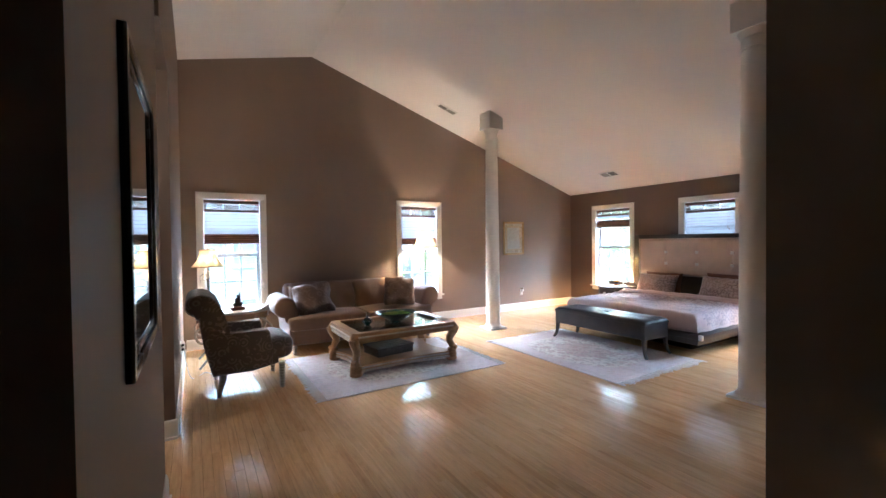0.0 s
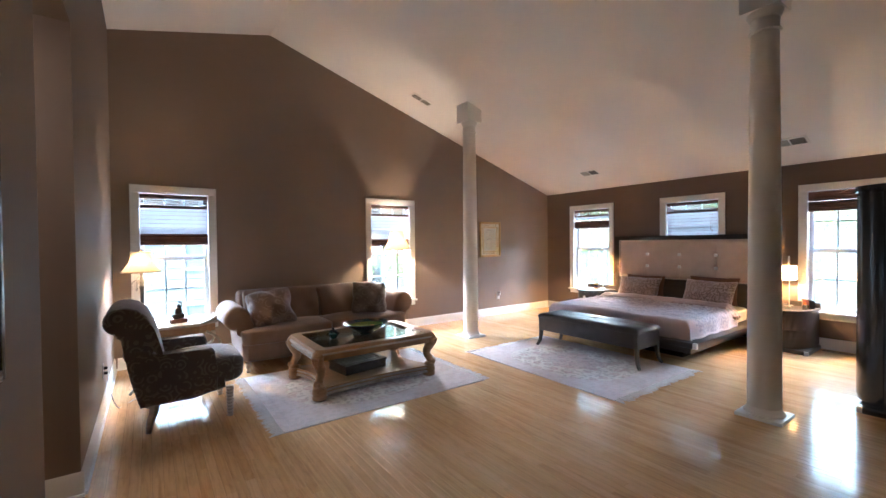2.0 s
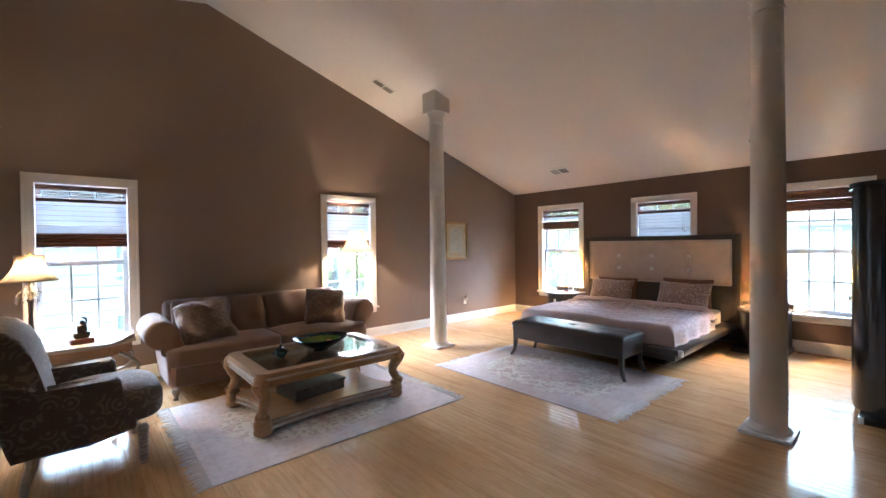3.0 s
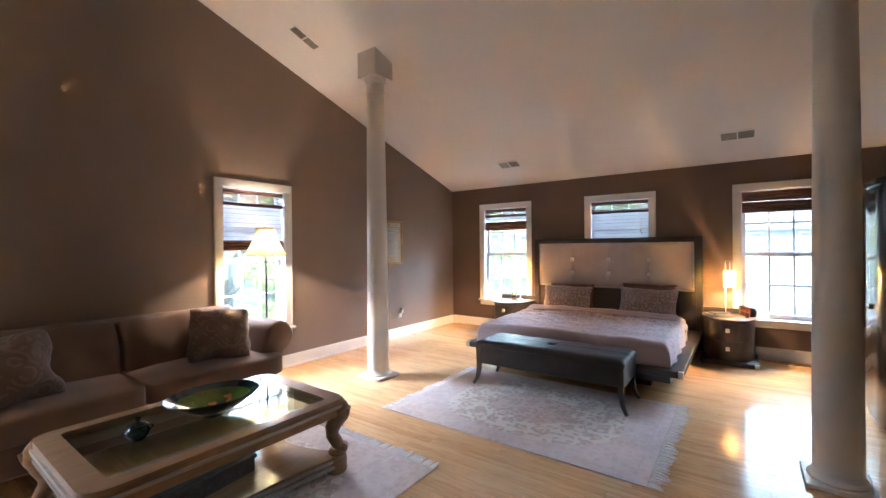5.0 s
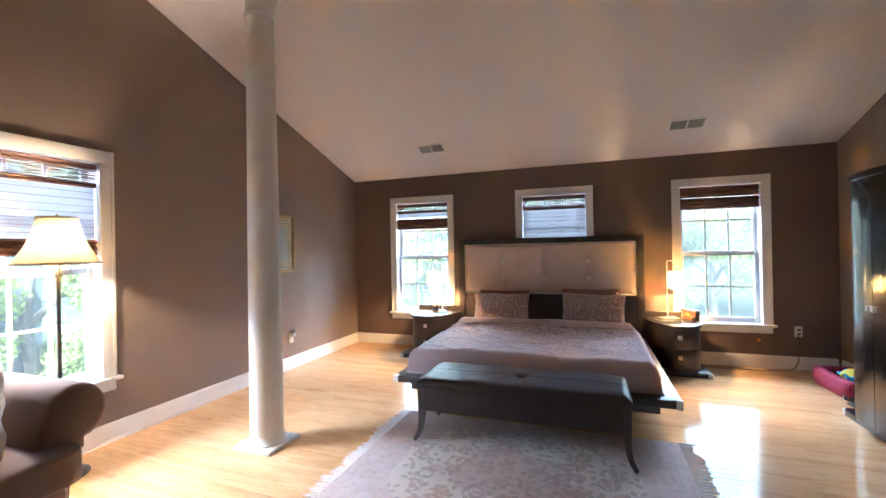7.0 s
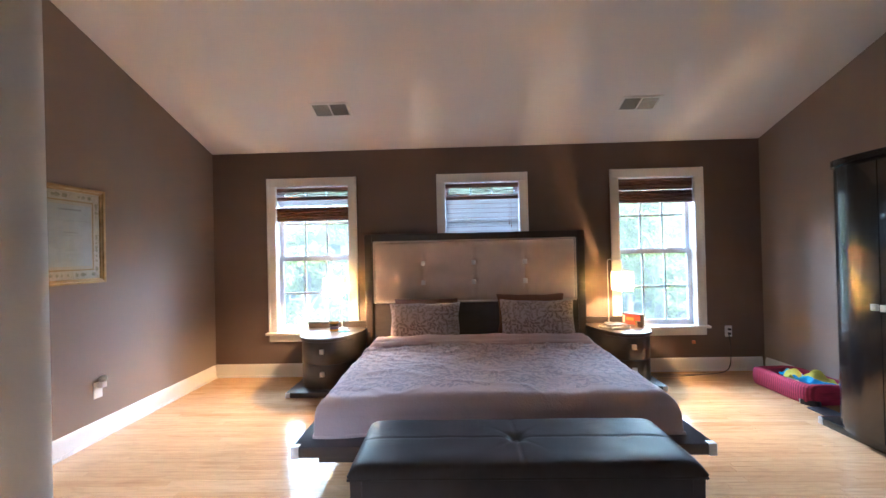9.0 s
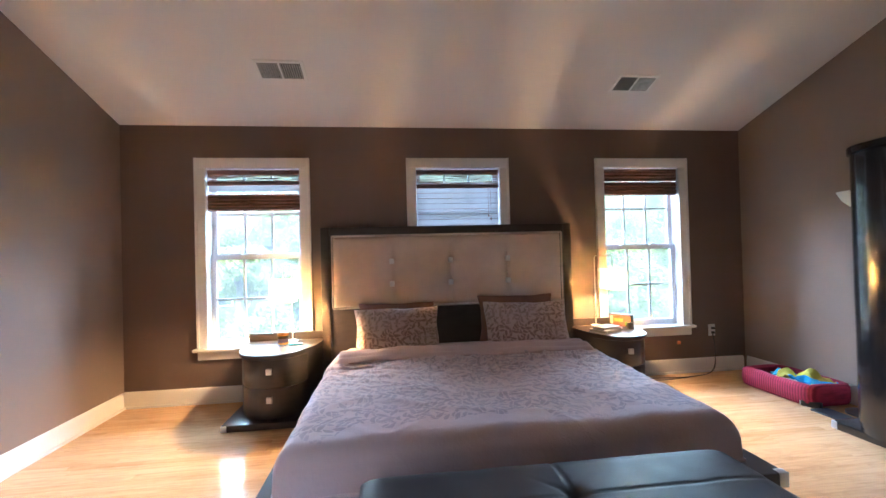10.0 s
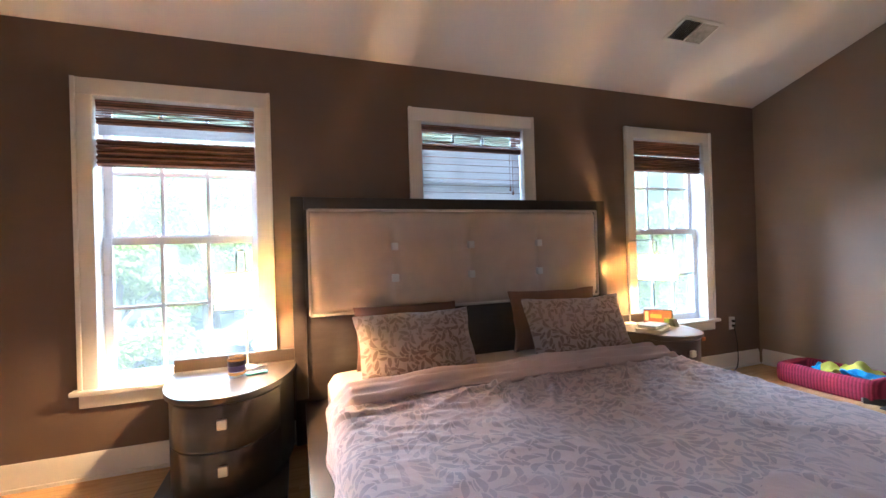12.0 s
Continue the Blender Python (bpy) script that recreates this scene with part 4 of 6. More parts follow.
rug(1.17, 3.17, 3.185, 4.78, "x", "pale floral wool rug with fringe under the coffee table")
rug(3.72, 5.21, 2.065, 4.085, "y", "pale floral wool rug with fringe under the bench")


def carved_foot(x, y, h, parent):
    prof = [(0.0, 0.0), (0.020, 0.0), (0.026, 0.012), (0.018, h * 0.35), (0.030, h * 0.6), (0.036, h * 0.85), (0.030, h), (0.0, h)]
    return part("leg", lathe(prof, 16, x, y), CREAM_WOOD, parent, "turned cream wooden foot")


def sofa():
    root = thing("sofa", 2.23, 5.38, 0, 0, "brown chenille two-seat sofa with rolled arms", "sofa")
    xl, xr, yf = -1.05, 1.05, -0.45
    part("frame", rounded(xl + 0.02, xr - 0.02, yf + 0.03, 0.43, 0.10, 0.33, 14, 9, 0.004), SOFA, root)
    for s in (-1, 1):
        arm = []
        cxx, cz, r = s * 1.075, 0.60, 0.14
        for i in range(15):
            a = math.radians(-100 + 250 * i / 14)
            arm.append((cxx + s * r * math.cos(a) * 0.95, cz + r * math.sin(a)))
        arm = [(s * 0.86, 0.12), (s * 1.03, 0.12), (s * 1.05, 0.40)] + arm + [(s * 0.90, 0.52)]
        bm = prism(arm, yf + 0.10, 0.40, "y", 0.035, 3)
        for v in bm.verts:
            v.co += noise.noise_vector(v.co * 5) * 0.005
        part("arm", bm, SOFA, root, "rolled upholstered arm")
    for a, b in ((xl + 0.005, -0.005), (0.005, xr - 0.005)):
        part("seat_cushion", rounded(a, b, yf - 0.03, 0.20, 0.30, 0.475, 11, 12, 0.007, 0.022), SOFA, root)
    back = [(0.14, 0.32), (0.46, 0.12), (0.47, 0.76), (0.43, 0.835), (0.34, 0.86), (0.25, 0.82)]
    bm = prism(back, -0.98, 0.98, "x", 0.05, 3)
    part("back", bm, SOFA, root)
    for a, b in ((-0.93, -0.01), (0.01, 0.93)):
        bm = rounded(a, b, 0.02, 0.28, 0.43, 0.845, 9, 18, 0.016, 0.012)
        for v in bm.verts:
            top = max(0.0, (v.co.z - 0.62) / 0.22)
            mid = 0.15
            v.co.y = mid + (v.co.y - mid) * (1 - 0.55 * top * top) + (v.co.z - 0.43) * 0.30 + 0.008 * math.sin(v.co.x * 21 + v.co.z * 9)
            peak = max(0.0, abs(v.co.x - (a + b) / 2) / ((b - a) / 2) - 0.78) / 0.22
            v.co.z += top * (0.022 * peak + 0.010 * noise.noise(Vector((v.co.x * 9, v.co.z * 6, 2))))
        part("back_cushion", bm, SOFA, root, "soft slumped back cushion")
    for x in (-0.98, 0.98):
        for y in (yf + 0.06, 0.38):
            carved_foot(x, y, 0.105, root)
    return root


sofa()


def throw_pillow(x, y, z, rz, lean, w, h, t, seed, roll, label):
    ob = finish("throw_pillow", pillow(w, h, t, seed=seed, lumps=0.034, cuts=26, soft=0.55), SOFA_PILLOW, smooth=180)
    ob.matrix_world = pose(x, y, z, lean, roll, rz)
    return tagged(ob, label, "pillow", "sofa pillows")


throw_pillow(1.55, 5.22, 0.665, 14, -24, 0.53, 0.46, 0.30, 1.0, -4, "brown damask throw pillow leaning on the sofa back")
throw_pillow(2.86, 5.25, 0.665, -16, -26, 0.49, 0.47, 0.30, 5.0, 5, "brown damask throw pillow leaning by the sofa arm")


def armchair():
    root = thing("armchair", 0.62, 4.11, 0, 0, "taupe damask armchair with scrolled back and cream legs", "armchair")
    half = 0.36
    bm = prism([(-0.30, 0.21), (0.0, 0.215), (0.24, 0.255), (0.24, 0.42), (-0.24, 0.42), (-0.34, 0.40)], -half + 0.02, half - 0.02, "y", 0.02)
    part("seat_frame", bm, CHAIR, root)
    part("seat_cushion", rounded(-0.22, 0.405, -half + 0.02, half - 0.02, 0.27, 0.50, 4.2, 10, 0.006, 0.035), CHAIR, root, "rounded seat cushion")
    out = curve_points([(-0.33, 0, 0.21), (-0.39, 0, 0.45), (-0.425, 0, 0.66), (-0.44, 0, 0.77)], 5)
    outer = [(p.x, p.z) for p in out]
    scroll = [(-0.445 + 0.098 * math.cos(math.radians(a)), 0.875 + 0.098 * math.sin(math.radians(a))) for a in range(-95, -276, -18)]
    top = [(-0.40, 0.975), (-0.34, 0.955), (-0.28, 0.90), (-0.235, 0.80), (-0.20, 0.68), (-0.16, 0.50), (-0.15, 0.30)]
    bm = prism(outer + scroll + top, -half + 0.012, half - 0.012, "y", 0.02, 3)
    part("back", bm, CHAIR, root, "high back rolled over at the top")
    for s in (-1, 1):
        a, b = sorted((s * half, s * (half - 0.12)))
        arm = [(-0.33, 0.215), (0.18, 0.245), (0.185, 0.40), (0.165, 0.575), (0.14, 0.605), (0.05, 0.60), (-0.20, 0.575), (-0.24, 0.64), (-0.36, 0.66), (-0.38, 0.45)]
        part("arm", prism(arm, a, b, "y", 0.025, 3), CHAIR, root, "low upholstered arm")
        y = s * (half - 0.06)
        twist = []
        for i in range(40):
            z = 0.004 + 0.25 * i / 39
            twist.append((0.021 + 0.006 * math.sin(i * 1.45) + 0.010 * (i / 39), z))
        part("front_leg", lathe([(0.0, 0.0), (0.014, 0.0)] + twist + [(0.0, 0.254)], 16, 0.275, y), CREAM_WOOD, root, "twist-turned cream front leg")
        pts = curve_points([(-0.285, y, 0.004), (-0.275, y, 0.08), (-0.25, y, 0.16), (-0.245, y, 0.22)], 5)
        part("rear_leg", tube(pts, [0.018 + 0.018 * i / (len(pts) - 1) for i in range(len(pts))], 8), CREAM_WOOD, root, "raked cream rear leg")
    return root


armchair()


def clipped(x0, x1, y0, y1, r, k=4):
    pts = []
    for cx, cy, a0 in ((x1 - r, y1 - r, 0), (x0 + r, y1 - r, 90), (x0 + r, y0 + r, 180), (x1 - r, y0 + r, 270)):
        pts += [(cx + r * math.cos(math.radians(a0 + 90 * i / k)), cy + r * math.sin(math.radians(a0 + 90 * i / k))) for i in range(k + 1)]
    return pts


def ring(outer, inner, z0, z1):
    """A frame between two outlines with the same count of points."""
    bm = bmesh.new()
    n = len(outer)
    loops = [[bm.verts.new((x, y, z)) for x, y in pts] for pts, z in ((outer, z0), (outer, z1), (inner, z1), (inner, z0))]
    for a, b in zip(loops, loops[1:] + loops[:1]):
        for i in range(n):
            bm.faces.new((a[i], a[(i + 1) % n], b[(i + 1) % n], b[i]))
    return bm


def coffee_table():
    x0, x1, y0, y1 = -0.642, 0.648, -0.445, 0.445
    root = thing("coffee_table", 2.205, 4.055, 0.012, 0, "carved oak coffee table with glass top and lower shelf", "coffee table")
    zt = 0.462
    out = clipped(x0, x1, y0, y1, 0.09)
    part("top_frame", ring(out, clipped(x0 + 0.100, x1 - 0.100, y0 + 0.078, y1 - 0.078, 0.03), zt - 0.035, zt), TABLE_WOOD, root)
    part("moulding", ring(clipped(x0 - 0.012, x1 + 0.012, y0 - 0.012, y1 + 0.012, 0.095), clipped(x0 + 0.02, x1 - 0.02, y0 + 0.02, y1 - 0.02, 0.08), zt - 0.05, zt - 0.0355), CREAM_WOOD, root, "pale beaded edge moulding")
    part("apron", ring(clipped(x0 + 0.012, x1 - 0.012, y0 + 0.012, y1 - 0.012, 0.085), clipped(x0 + 0.05, x1 - 0.05, y0 + 0.05, y1 - 0.05, 0.06), zt - 0.105, zt - 0.0505), TABLE_WOOD, root)
    for k, (grow, za, zb) in enumerate(((0.020, 0.066, 0.0515), (0.006, 0.088, 0.0665), (0.014, 0.1045, 0.0885))):
        part("end_moulding", ring(clipped(x0 + 0.012 - grow, x1 - 0.012 + grow, y0 + 0.06, y1 - 0.06, 0.01), clipped(x0 + 0.0135, x1 - 0.0135, y0 + 0.07, y1 - 0.07, 0.01), zt - za, zt - zb), SILVER_WOOD, root, "stepped silvered end moulding")
    for s in (-1, 1):
        xe = s * 0.641
        bm = bmesh.new()
        for i in range(30):
            y = -0.30 + 0.60 * i / 29
            lathe([(0.0, zt - 0.086), (0.009, zt - 0.077), (0.0, zt - 0.066)], 6, xe, y, bm)
        part("bead_row", bm, CREAM_WOOD, root, "row of carved beads")
    part("glass_top", prism(clipped(x0 + 0.097, x1 - 0.097, y0 + 0.075, y1 - 0.075, 0.03), zt - 0.012, zt - 0.002), TABLE_GLASS, root, "clear bevelled glass inset")
    part("glass_ledge", ring(clipped(x0 + 0.085, x1 - 0.085, y0 + 0.064, y1 - 0.064, 0.03), clipped(x0 + 0.115, x1 - 0.115, y0 + 0.095, y1 - 0.095, 0.03), zt - 0.045, zt - 0.036), TABLE_WOOD, root)
    def shelf_line(g):
        pts = []
        for cx, cy, along, bow in ((0, -1, 0.55, 0.045), (1, 0, 0.37, 0.11), (0, 1, 0.55, 0.045), (-1, 0, 0.37, 0.11)):
            for i in range(13):
                f = -1 + i / 6
                dip = bow * (1 - f * f)
                if cx == 0:
                    pts.append((-cy * f * (along + g), cy * (0.425 + g - dip)))
                else:
                    pts.append((cx * (0.625 + g - dip), cx * f * (along + g)))
        return pts

    part("lower_shelf", prism(shelf_line(-0.006), 0.0955, 0.110, "z", 0.004), TABLE_WOOD, root, "oak shelf with concave edges")
    for g, za, zb in ((0.004, 0.079, 0.095), (-0.008, 0.064, 0.0785), (0.010, 0.040, 0.0635)):
        part("shelf_moulding", prism(shelf_line(g), za, zb, "z", 0.004), SILVER_WOOD if g > 0 else TABLE_WOOD, root, "stepped concave shelf edge")
    for sx in (-1, 1):
        for sy in (-1, 1):
            px, py = sx * 0.595, sy * 0.385
            d = Vector((sx, sy, 0)).normalized()
            keys = [(px + d.x * k, py + d.y * k, z) for k, z in ((0.030, 0.128), (0.014, 0.170), (-0.018, 0.230), (-0.010, 0.290), (0.026, 0.345), (0.026, 0.395), (0.004, 0.425))]
            pts = curve_points(keys, 5)
            n = len(pts) - 1
            rad = [0.034 + 0.022 * max(0.0, i / n - 0.25) / 0.75 + 0.006 * math.sin(math.pi * i / n) for i in range(n + 1)]
            bm = tube(pts, rad, 16)
            for v in bm.verts:
                h = v.co.z
                v.co += Vector((v.co.x - px, v.co.y - py, 0)) * (0.05 * math.sin(h * 95) + 0.10 * noise.noise(v.co * 30))
            leg = part("leg", bm, TABLE_WOOD, root, "carved cabriole leg")
            part("foot", lathe([(0.0, 0.0), (0.056, 0.0), (0.068, 0.010), (0.070, 0.030), (0.064, 0.042), (0.068, 0.056), (0.067, 0.090), (0.060, 0.1125), (0.0, 0.1125)], 22, px, py), TABLE_WOOD, leg, "turned bun foot")
            part("pad", lathe([(0.0, 0.113), (0.052, 0.113), (0.057, 0.124), (0.050, 0.136), (0.040, 0.150), (0.0, 0.158)], 22, px + d.x * 0.01, py + d.y * 0.01), TABLE_WOOD, leg)
            for off, rr, zz in ((0.048, 0.028, 0.150), (0.062, 0.024, 0.375)):
                bm = lathe([(0.0, -0.034), (rr * 0.55, -0.032), (rr * 0.7, -0.026), (rr, -0.022), (rr, 0.022), (rr * 0.7, 0.026), (rr * 0.55, 0.032), (0.0, 0.034)], 16)
                bmesh.ops.transform(bm, matrix=Matrix.Translation((px + d.x * off, py + d.y * off, zz)) @ Matrix.Rotation(math.atan2(d.y, d.x), 4, "Z") @ Matrix.Rotation(math.pi / 2, 4, "X"), verts=bm.verts)
                part("scroll", bm, TABLE_WOOD, leg, "rolled carved scroll")
            for k in (-1, 0, 1):
                side = Vector((-d.y, d.x, 0)) * 0.016 * k
                leaf = curve_points([Vector((px, py, 0)) + side * 1.6 + d * 0.086 + Vector((0, 0, 0.395)), Vector((px, py, 0)) + side * 1.2 + d * 0.072 + Vector((0, 0, 0.335)), Vector((px, py, 0)) + side * 0.6 + d * 0.030 + Vector((0, 0, 0.285))], 4)
                part("carved_leaf", tube(leaf, [0.011 - 0.008 * i / (len(leaf) - 1) for i in range(len(leaf))], 6), TABLE_WOOD, leg)
    return root


coffee_table()
TABLE_Z = 0.012 + 0.462 - 0.002


def bowl(x, y):
    root = thing("decorative_bowl", x, y, TABLE_Z, 0, "wide shallow green glazed bowl with lime and amber inside", "bowl")
    prof = [(0.0, 0.0), (0.060, 0.0), (0.066, 0.012), (0.11, 0.032), (0.17, 0.066), (0.222, 0.106), (0.232, 0.115), (0.231, 0.120), (0.222, 0.116), (0.165, 0.078), (0.10, 0.042), (0.0, 0.026)]

    def squeezed(bm):
        for v in bm.verts:
            v.co.x *= 1.06
            v.co.y *= 0.88
        return bm
    part("body", squeezed(lathe(prof, 56)), DARK_GLAZE, root)
    part("glaze_pool", squeezed(lathe([(0.0, 0.0275), (0.10, 0.0435), (0.165, 0.0795), (0.185, 0.0930), (0.184, 0.0945), (0.164, 0.081), (0.10, 0.045), (0.0, 0.029)], 40)), LIME, root, "lime green glazed inside")
    # painted amber butterflies on the inside
    for u, v, turn in ((0.015, 0.03, 20), (0.105, 0.035, 70), (-0.08, -0.015, -30)):
        wings = [(0.0, 0.006), (0.014, 0.026), (0.032, 0.022), (0.026, 0.004), (0.030, -0.016), (0.012, -0.018), (0.0, -0.006), (-0.012, -0.018), (-0.030, -0.016), (-0.026, 0.004), (-0.032, 0.022), (-0.014, 0.026)]
        r = math.hypot(u / 1.06, v / 0.88)
        slope = math.degrees(math.atan(0.25 if r < 0.1 else 0.58))
        a0 = math.degrees(math.atan2(v, u))
        bm = prism(wings, 0.0, 0.002)
        bmesh.ops.transform(bm, matrix=pose(u, v, 0.034 + 0.16 * r + (0.35 * (r - 0.1) if r > 0.1 else 0), 0, 0, a0) @ pose(0, 0, 0, 0, -slope, turn), verts=bm.verts)
        part("amber_motif", bm, AMBER, root, "painted amber butterfly")
    return root


bowl(2.24, 4.03)
jar = thing("lidded_jar", 1.872, 4.015, TABLE_Z, 0, "small dark green glazed jar with a lid", "jar")
part("body", lathe([(0.0, 0.0), (0.035, 0.0), (0.040, 0.008), (0.062, 0.035), (0.066, 0.058), (0.052, 0.080), (0.044, 0.086), (0.0, 0.086)], 32), DARK_GLAZE, jar)
part("lid", lathe([(0.0, 0.0862), (0.054, 0.0862), (0.055, 0.091), (0.035, 0.108), (0.012, 0.115), (0.010, 0.122), (0.016, 0.130), (0.012, 0.141), (0.0, 0.144)], 32), DARK_GLAZE, jar)
for s in (-1, 1):
    part("lug", tube(curve_points([(s * 0.058, 0, 0.072), (s * 0.078, 0, 0.070), (s * 0.080, 0, 0.056), (s * 0.064, 0, 0.050)], 4), 0.005, 8), DARK_GLAZE, jar)
jar.scale = (0.78, 0.78, 0.78)
box_ob = thing("carved_box", 2.14, 4.03, 0.012 + 0.110, 8, "dark carved wooden box on the table shelf", "box")
part("body", box(-0.24, 0.24, -0.17, 0.17, 0, 0.075, 0.006), CARVED, box_ob)
part("lid", box(-0.25, 0.25, -0.18, 0.18, 0.0755, 0.10, 0.008), CARVED, box_ob, "carved lid")
for s in (-1, 1):
    part("lid_band", box(-0.25 + 0.02, 0.25 - 0.02, s * 0.14 - 0.012, s * 0.14 + 0.012, 0.1002, 0.106, 0.002, 1), CARVED, box_ob)
    for k in range(5):
        u = -0.15 + 0.075 * k
        slant = [(u - 0.03, -0.11), (u - 0.018, -0.11), (u + 0.03, 0.11), (u + 0.018, 0.11)]
        part("lattice", prism([(q[0] * s, q[1]) for q in slant], 0.1002, 0.1035 + 0.0006 * s, "z"), CARVED, box_ob)
    part("lid_band", box(s * 0.2 - 0.012, s * 0.2 + 0.012, -0.125, 0.125, 0.1002, 0.106, 0.002, 1), CARVED, box_ob)


def end_table():
    root = thing("lamp_table", 0.56, 5.12, 0, 0, "octagonal wooden lamp table with scrolled iron legs", "side table")
    zt = 0.635
    oct_ = [(-0.42, -0.13), (-0.30, -0.30), (0.22, -0.30), (0.40, -0.14), (0.40, 0.20), (0.25, 0.34), (-0.30, 0.34), (-0.42, 0.20)]
    part("tabletop", prism(oct_, zt - 0.03, zt, "z", 0.006), CREAM_WOOD, root)
    part("apron", prism([(x * 0.93, y * 0.93) for x, y in oct_], zt - 0.11, zt - 0.0305), TABLE_WOOD, root)
    gal = [(0.235, -0.285, 0), (0.30, -0.225, 0.012), (0.355, -0.165, 0.03), (0.392, -0.12, 0.04), (0.392, 0.18, 0.04)]
    bm = bmesh.new()
    rows = [[bm.verts.new((x + dx, y + dy, zt + z)) for x, y, h in gal for z in (0.0, max(h, 0.004))] for dx, dy in ((0, 0), (-0.012, 0.008))]
    a, b = rows
    for i in range(0, len(a) - 2, 2):
        for q in ((a[i], a[i + 2], a[i + 3], a[i + 1]), (b[i], b[i + 1], b[i + 3], b[i + 2]), (a[i + 1], a[i + 3], b[i + 3], b[i + 1]), (a[i], b[i], b[i + 2], a[i + 2])):
            bm.faces.new(q)
    bm.faces.new((a[0], a[1], b[1], b[0])), bm.faces.new((a[-2], b[-2], b[-1], a[-1]))
    part("gallery", bm, TABLE_WOOD, root, "carved raised edge")
    for sx in (-1, 1):
        for sy in (-1, 1):
            x, y = sx * 0.33, sy * 0.24
            pts = curve_points([(x * 0.85, y * 0.85, 0.53), (x * 1.0, y, 0.50), (x * 1.22, y, 0.42), (x * 1.12, y, 0.32), (x * 0.80, y, 0.28), (x * 0.72, y, 0.20), (x * 0.95, y, 0.08), (x * 1.12, y * 1.05, 0.016)], 5)
            part("leg", tube(pts, 0.014, 8), IRON, root, "scrolled silvered iron leg")
    part("stretcher", ring(clipped(-0.27, 0.27, -0.225, 0.225, 0.05), clipped(-0.25, 0.25, -0.205, 0.205, 0.04), 0.20, 0.216), IRON, root)
    return root


end_table()


def bell_shade(root, z0, z1, r0, r1, cloth, trim, belly=0.25):
    n, seg = 10, 48
    prof = []
    for i in range(n + 1):
        f = i / n
        r = r0 + (r1 - r0) * (f + belly * math.sin(math.pi * f) * 1.0)
        prof.append((max(r, r1 * 0.98), z0 + (z1 - z0) * f))
    bm = bmesh.new()
    outer = lathe(prof, seg, bm=bm)
    shade = part("shade", bm, cloth, root, "glowing cream fabric shade")
    part("shade_trim", lathe([(r0 + 0.001, z0 - 0.004), (r0 + 0.004, z0 - 0.004), (r0 + 0.004, z0 + 0.008), (r0 + 0.001, z0 + 0.008), (r0 + 0.001, z0 - 0.004)], seg), trim, shade, "brown trim")
    part("shade_trim", lathe([(r1 + 0.001, z1 - 0.008), (r1 + 0.004, z1 - 0.008), (r1 + 0.004, z1 + 0.004), (r1 + 0.001, z1 + 0.004), (r1 + 0.001, z1 - 0.008)], seg), trim, shade, "brown trim")
    for k in range(8):
        a = math.pi * 2 * k / 8
        part("rib", tube([(r * math.cos(a) * 1.004, r * math.sin(a) * 1.004, z) for r, z in prof], 0.0016, 4), cloth, shade)
    for k in range(3):
        a = math.pi * 2 * k / 3
        part("spider", tube([(r1 * math.cos(a), r1 * math.sin(a), z1 - 0.004), (0.008 * math.cos(a), 0.008 * math.sin(a), z1 - 0.004)], 0.0018, 5), BRASS, root)
    return shade


def bulb(root, z, r=0.028, glow=BULB):
    part("bulb", lathe([(0.0, z - r * 1.3), (r * 0.5, z - r * 1.25), (r * 0.95, z - r * 0.4), (r, z + 0.1 * r), (r * 0.7, z + r * 0.75), (0.0, z + r)], 16), glow, root, "lit warm bulb")


def drops(root, z, r, n, scale=1.0):
    for k in range(n):
        a = math.pi * 2 * k / n
        x, y = r * math.cos(a), r * math.sin(a)
        arm = curve_points([(0.01 * math.cos(a), 0.01 * math.sin(a), z - 0.02), (x * 0.6, y * 0.6, z + 0.03), (x, y, z + 0.01), (x * 1.08, y * 1.08, z - 0.008)], 4)
        holder = part("branch", tube(arm, 0.004 * scale, 6), IRON, root, "silvered leaf branch")
        bm = lathe([(0.0, z - 0.075 * scale), (0.009 * scale, z - 0.055 * scale), (0.006 * scale, z - 0.03 * scale), (0.002, z - 0.014), (0.0, z - 0.012)], 8, x * 1.08, y * 1.08)
        part("crystal_drop", bm, CRYSTAL, holder, "hanging clear crystal drop")


def table_lamp():
    z = 0.635
    root = thing("table_lamp", 0.30, 5.08, z, 0, "silver table lamp with crystal drops and cream bell shade", "lamp")
    part("base", box(-0.075, 0.075, -0.075, 0.075, 0, 0.02, 0.004), PEWTER, root)
    part("base_step", box(-0.058, 0.058, -0.058, 0.058, 0.0202, 0.045, 0.006), IRON, root)
    part("stem", lathe([(0.0, 0.045), (0.035, 0.046), (0.022, 0.07), (0.014, 0.10), (0.018, 0.16), (0.013, 0.26), (0.017, 0.36), (0.024, 0.385), (0.012, 0.40), (0.010, 0.58), (0.0, 0.58)], 20), PEWTER, root)
    drops(root, 0.42, 0.075, 6)
    drops(root, 0.46, 0.045, 5, 0.8)
    bell_shade(root, 0.535, 0.735, 0.168, 0.088, LAMP_CLOTH, BRASS, 0.32)
    bulb(root, 0.625, 0.028, BULB_SMALL)
    part("finial", lathe([(0.0, 0.73), (0.009, 0.735), (0.012, 0.748), (0.005, 0.76), (0.0, 0.768)], 12), BRASS, root)
    return root


table_lamp()


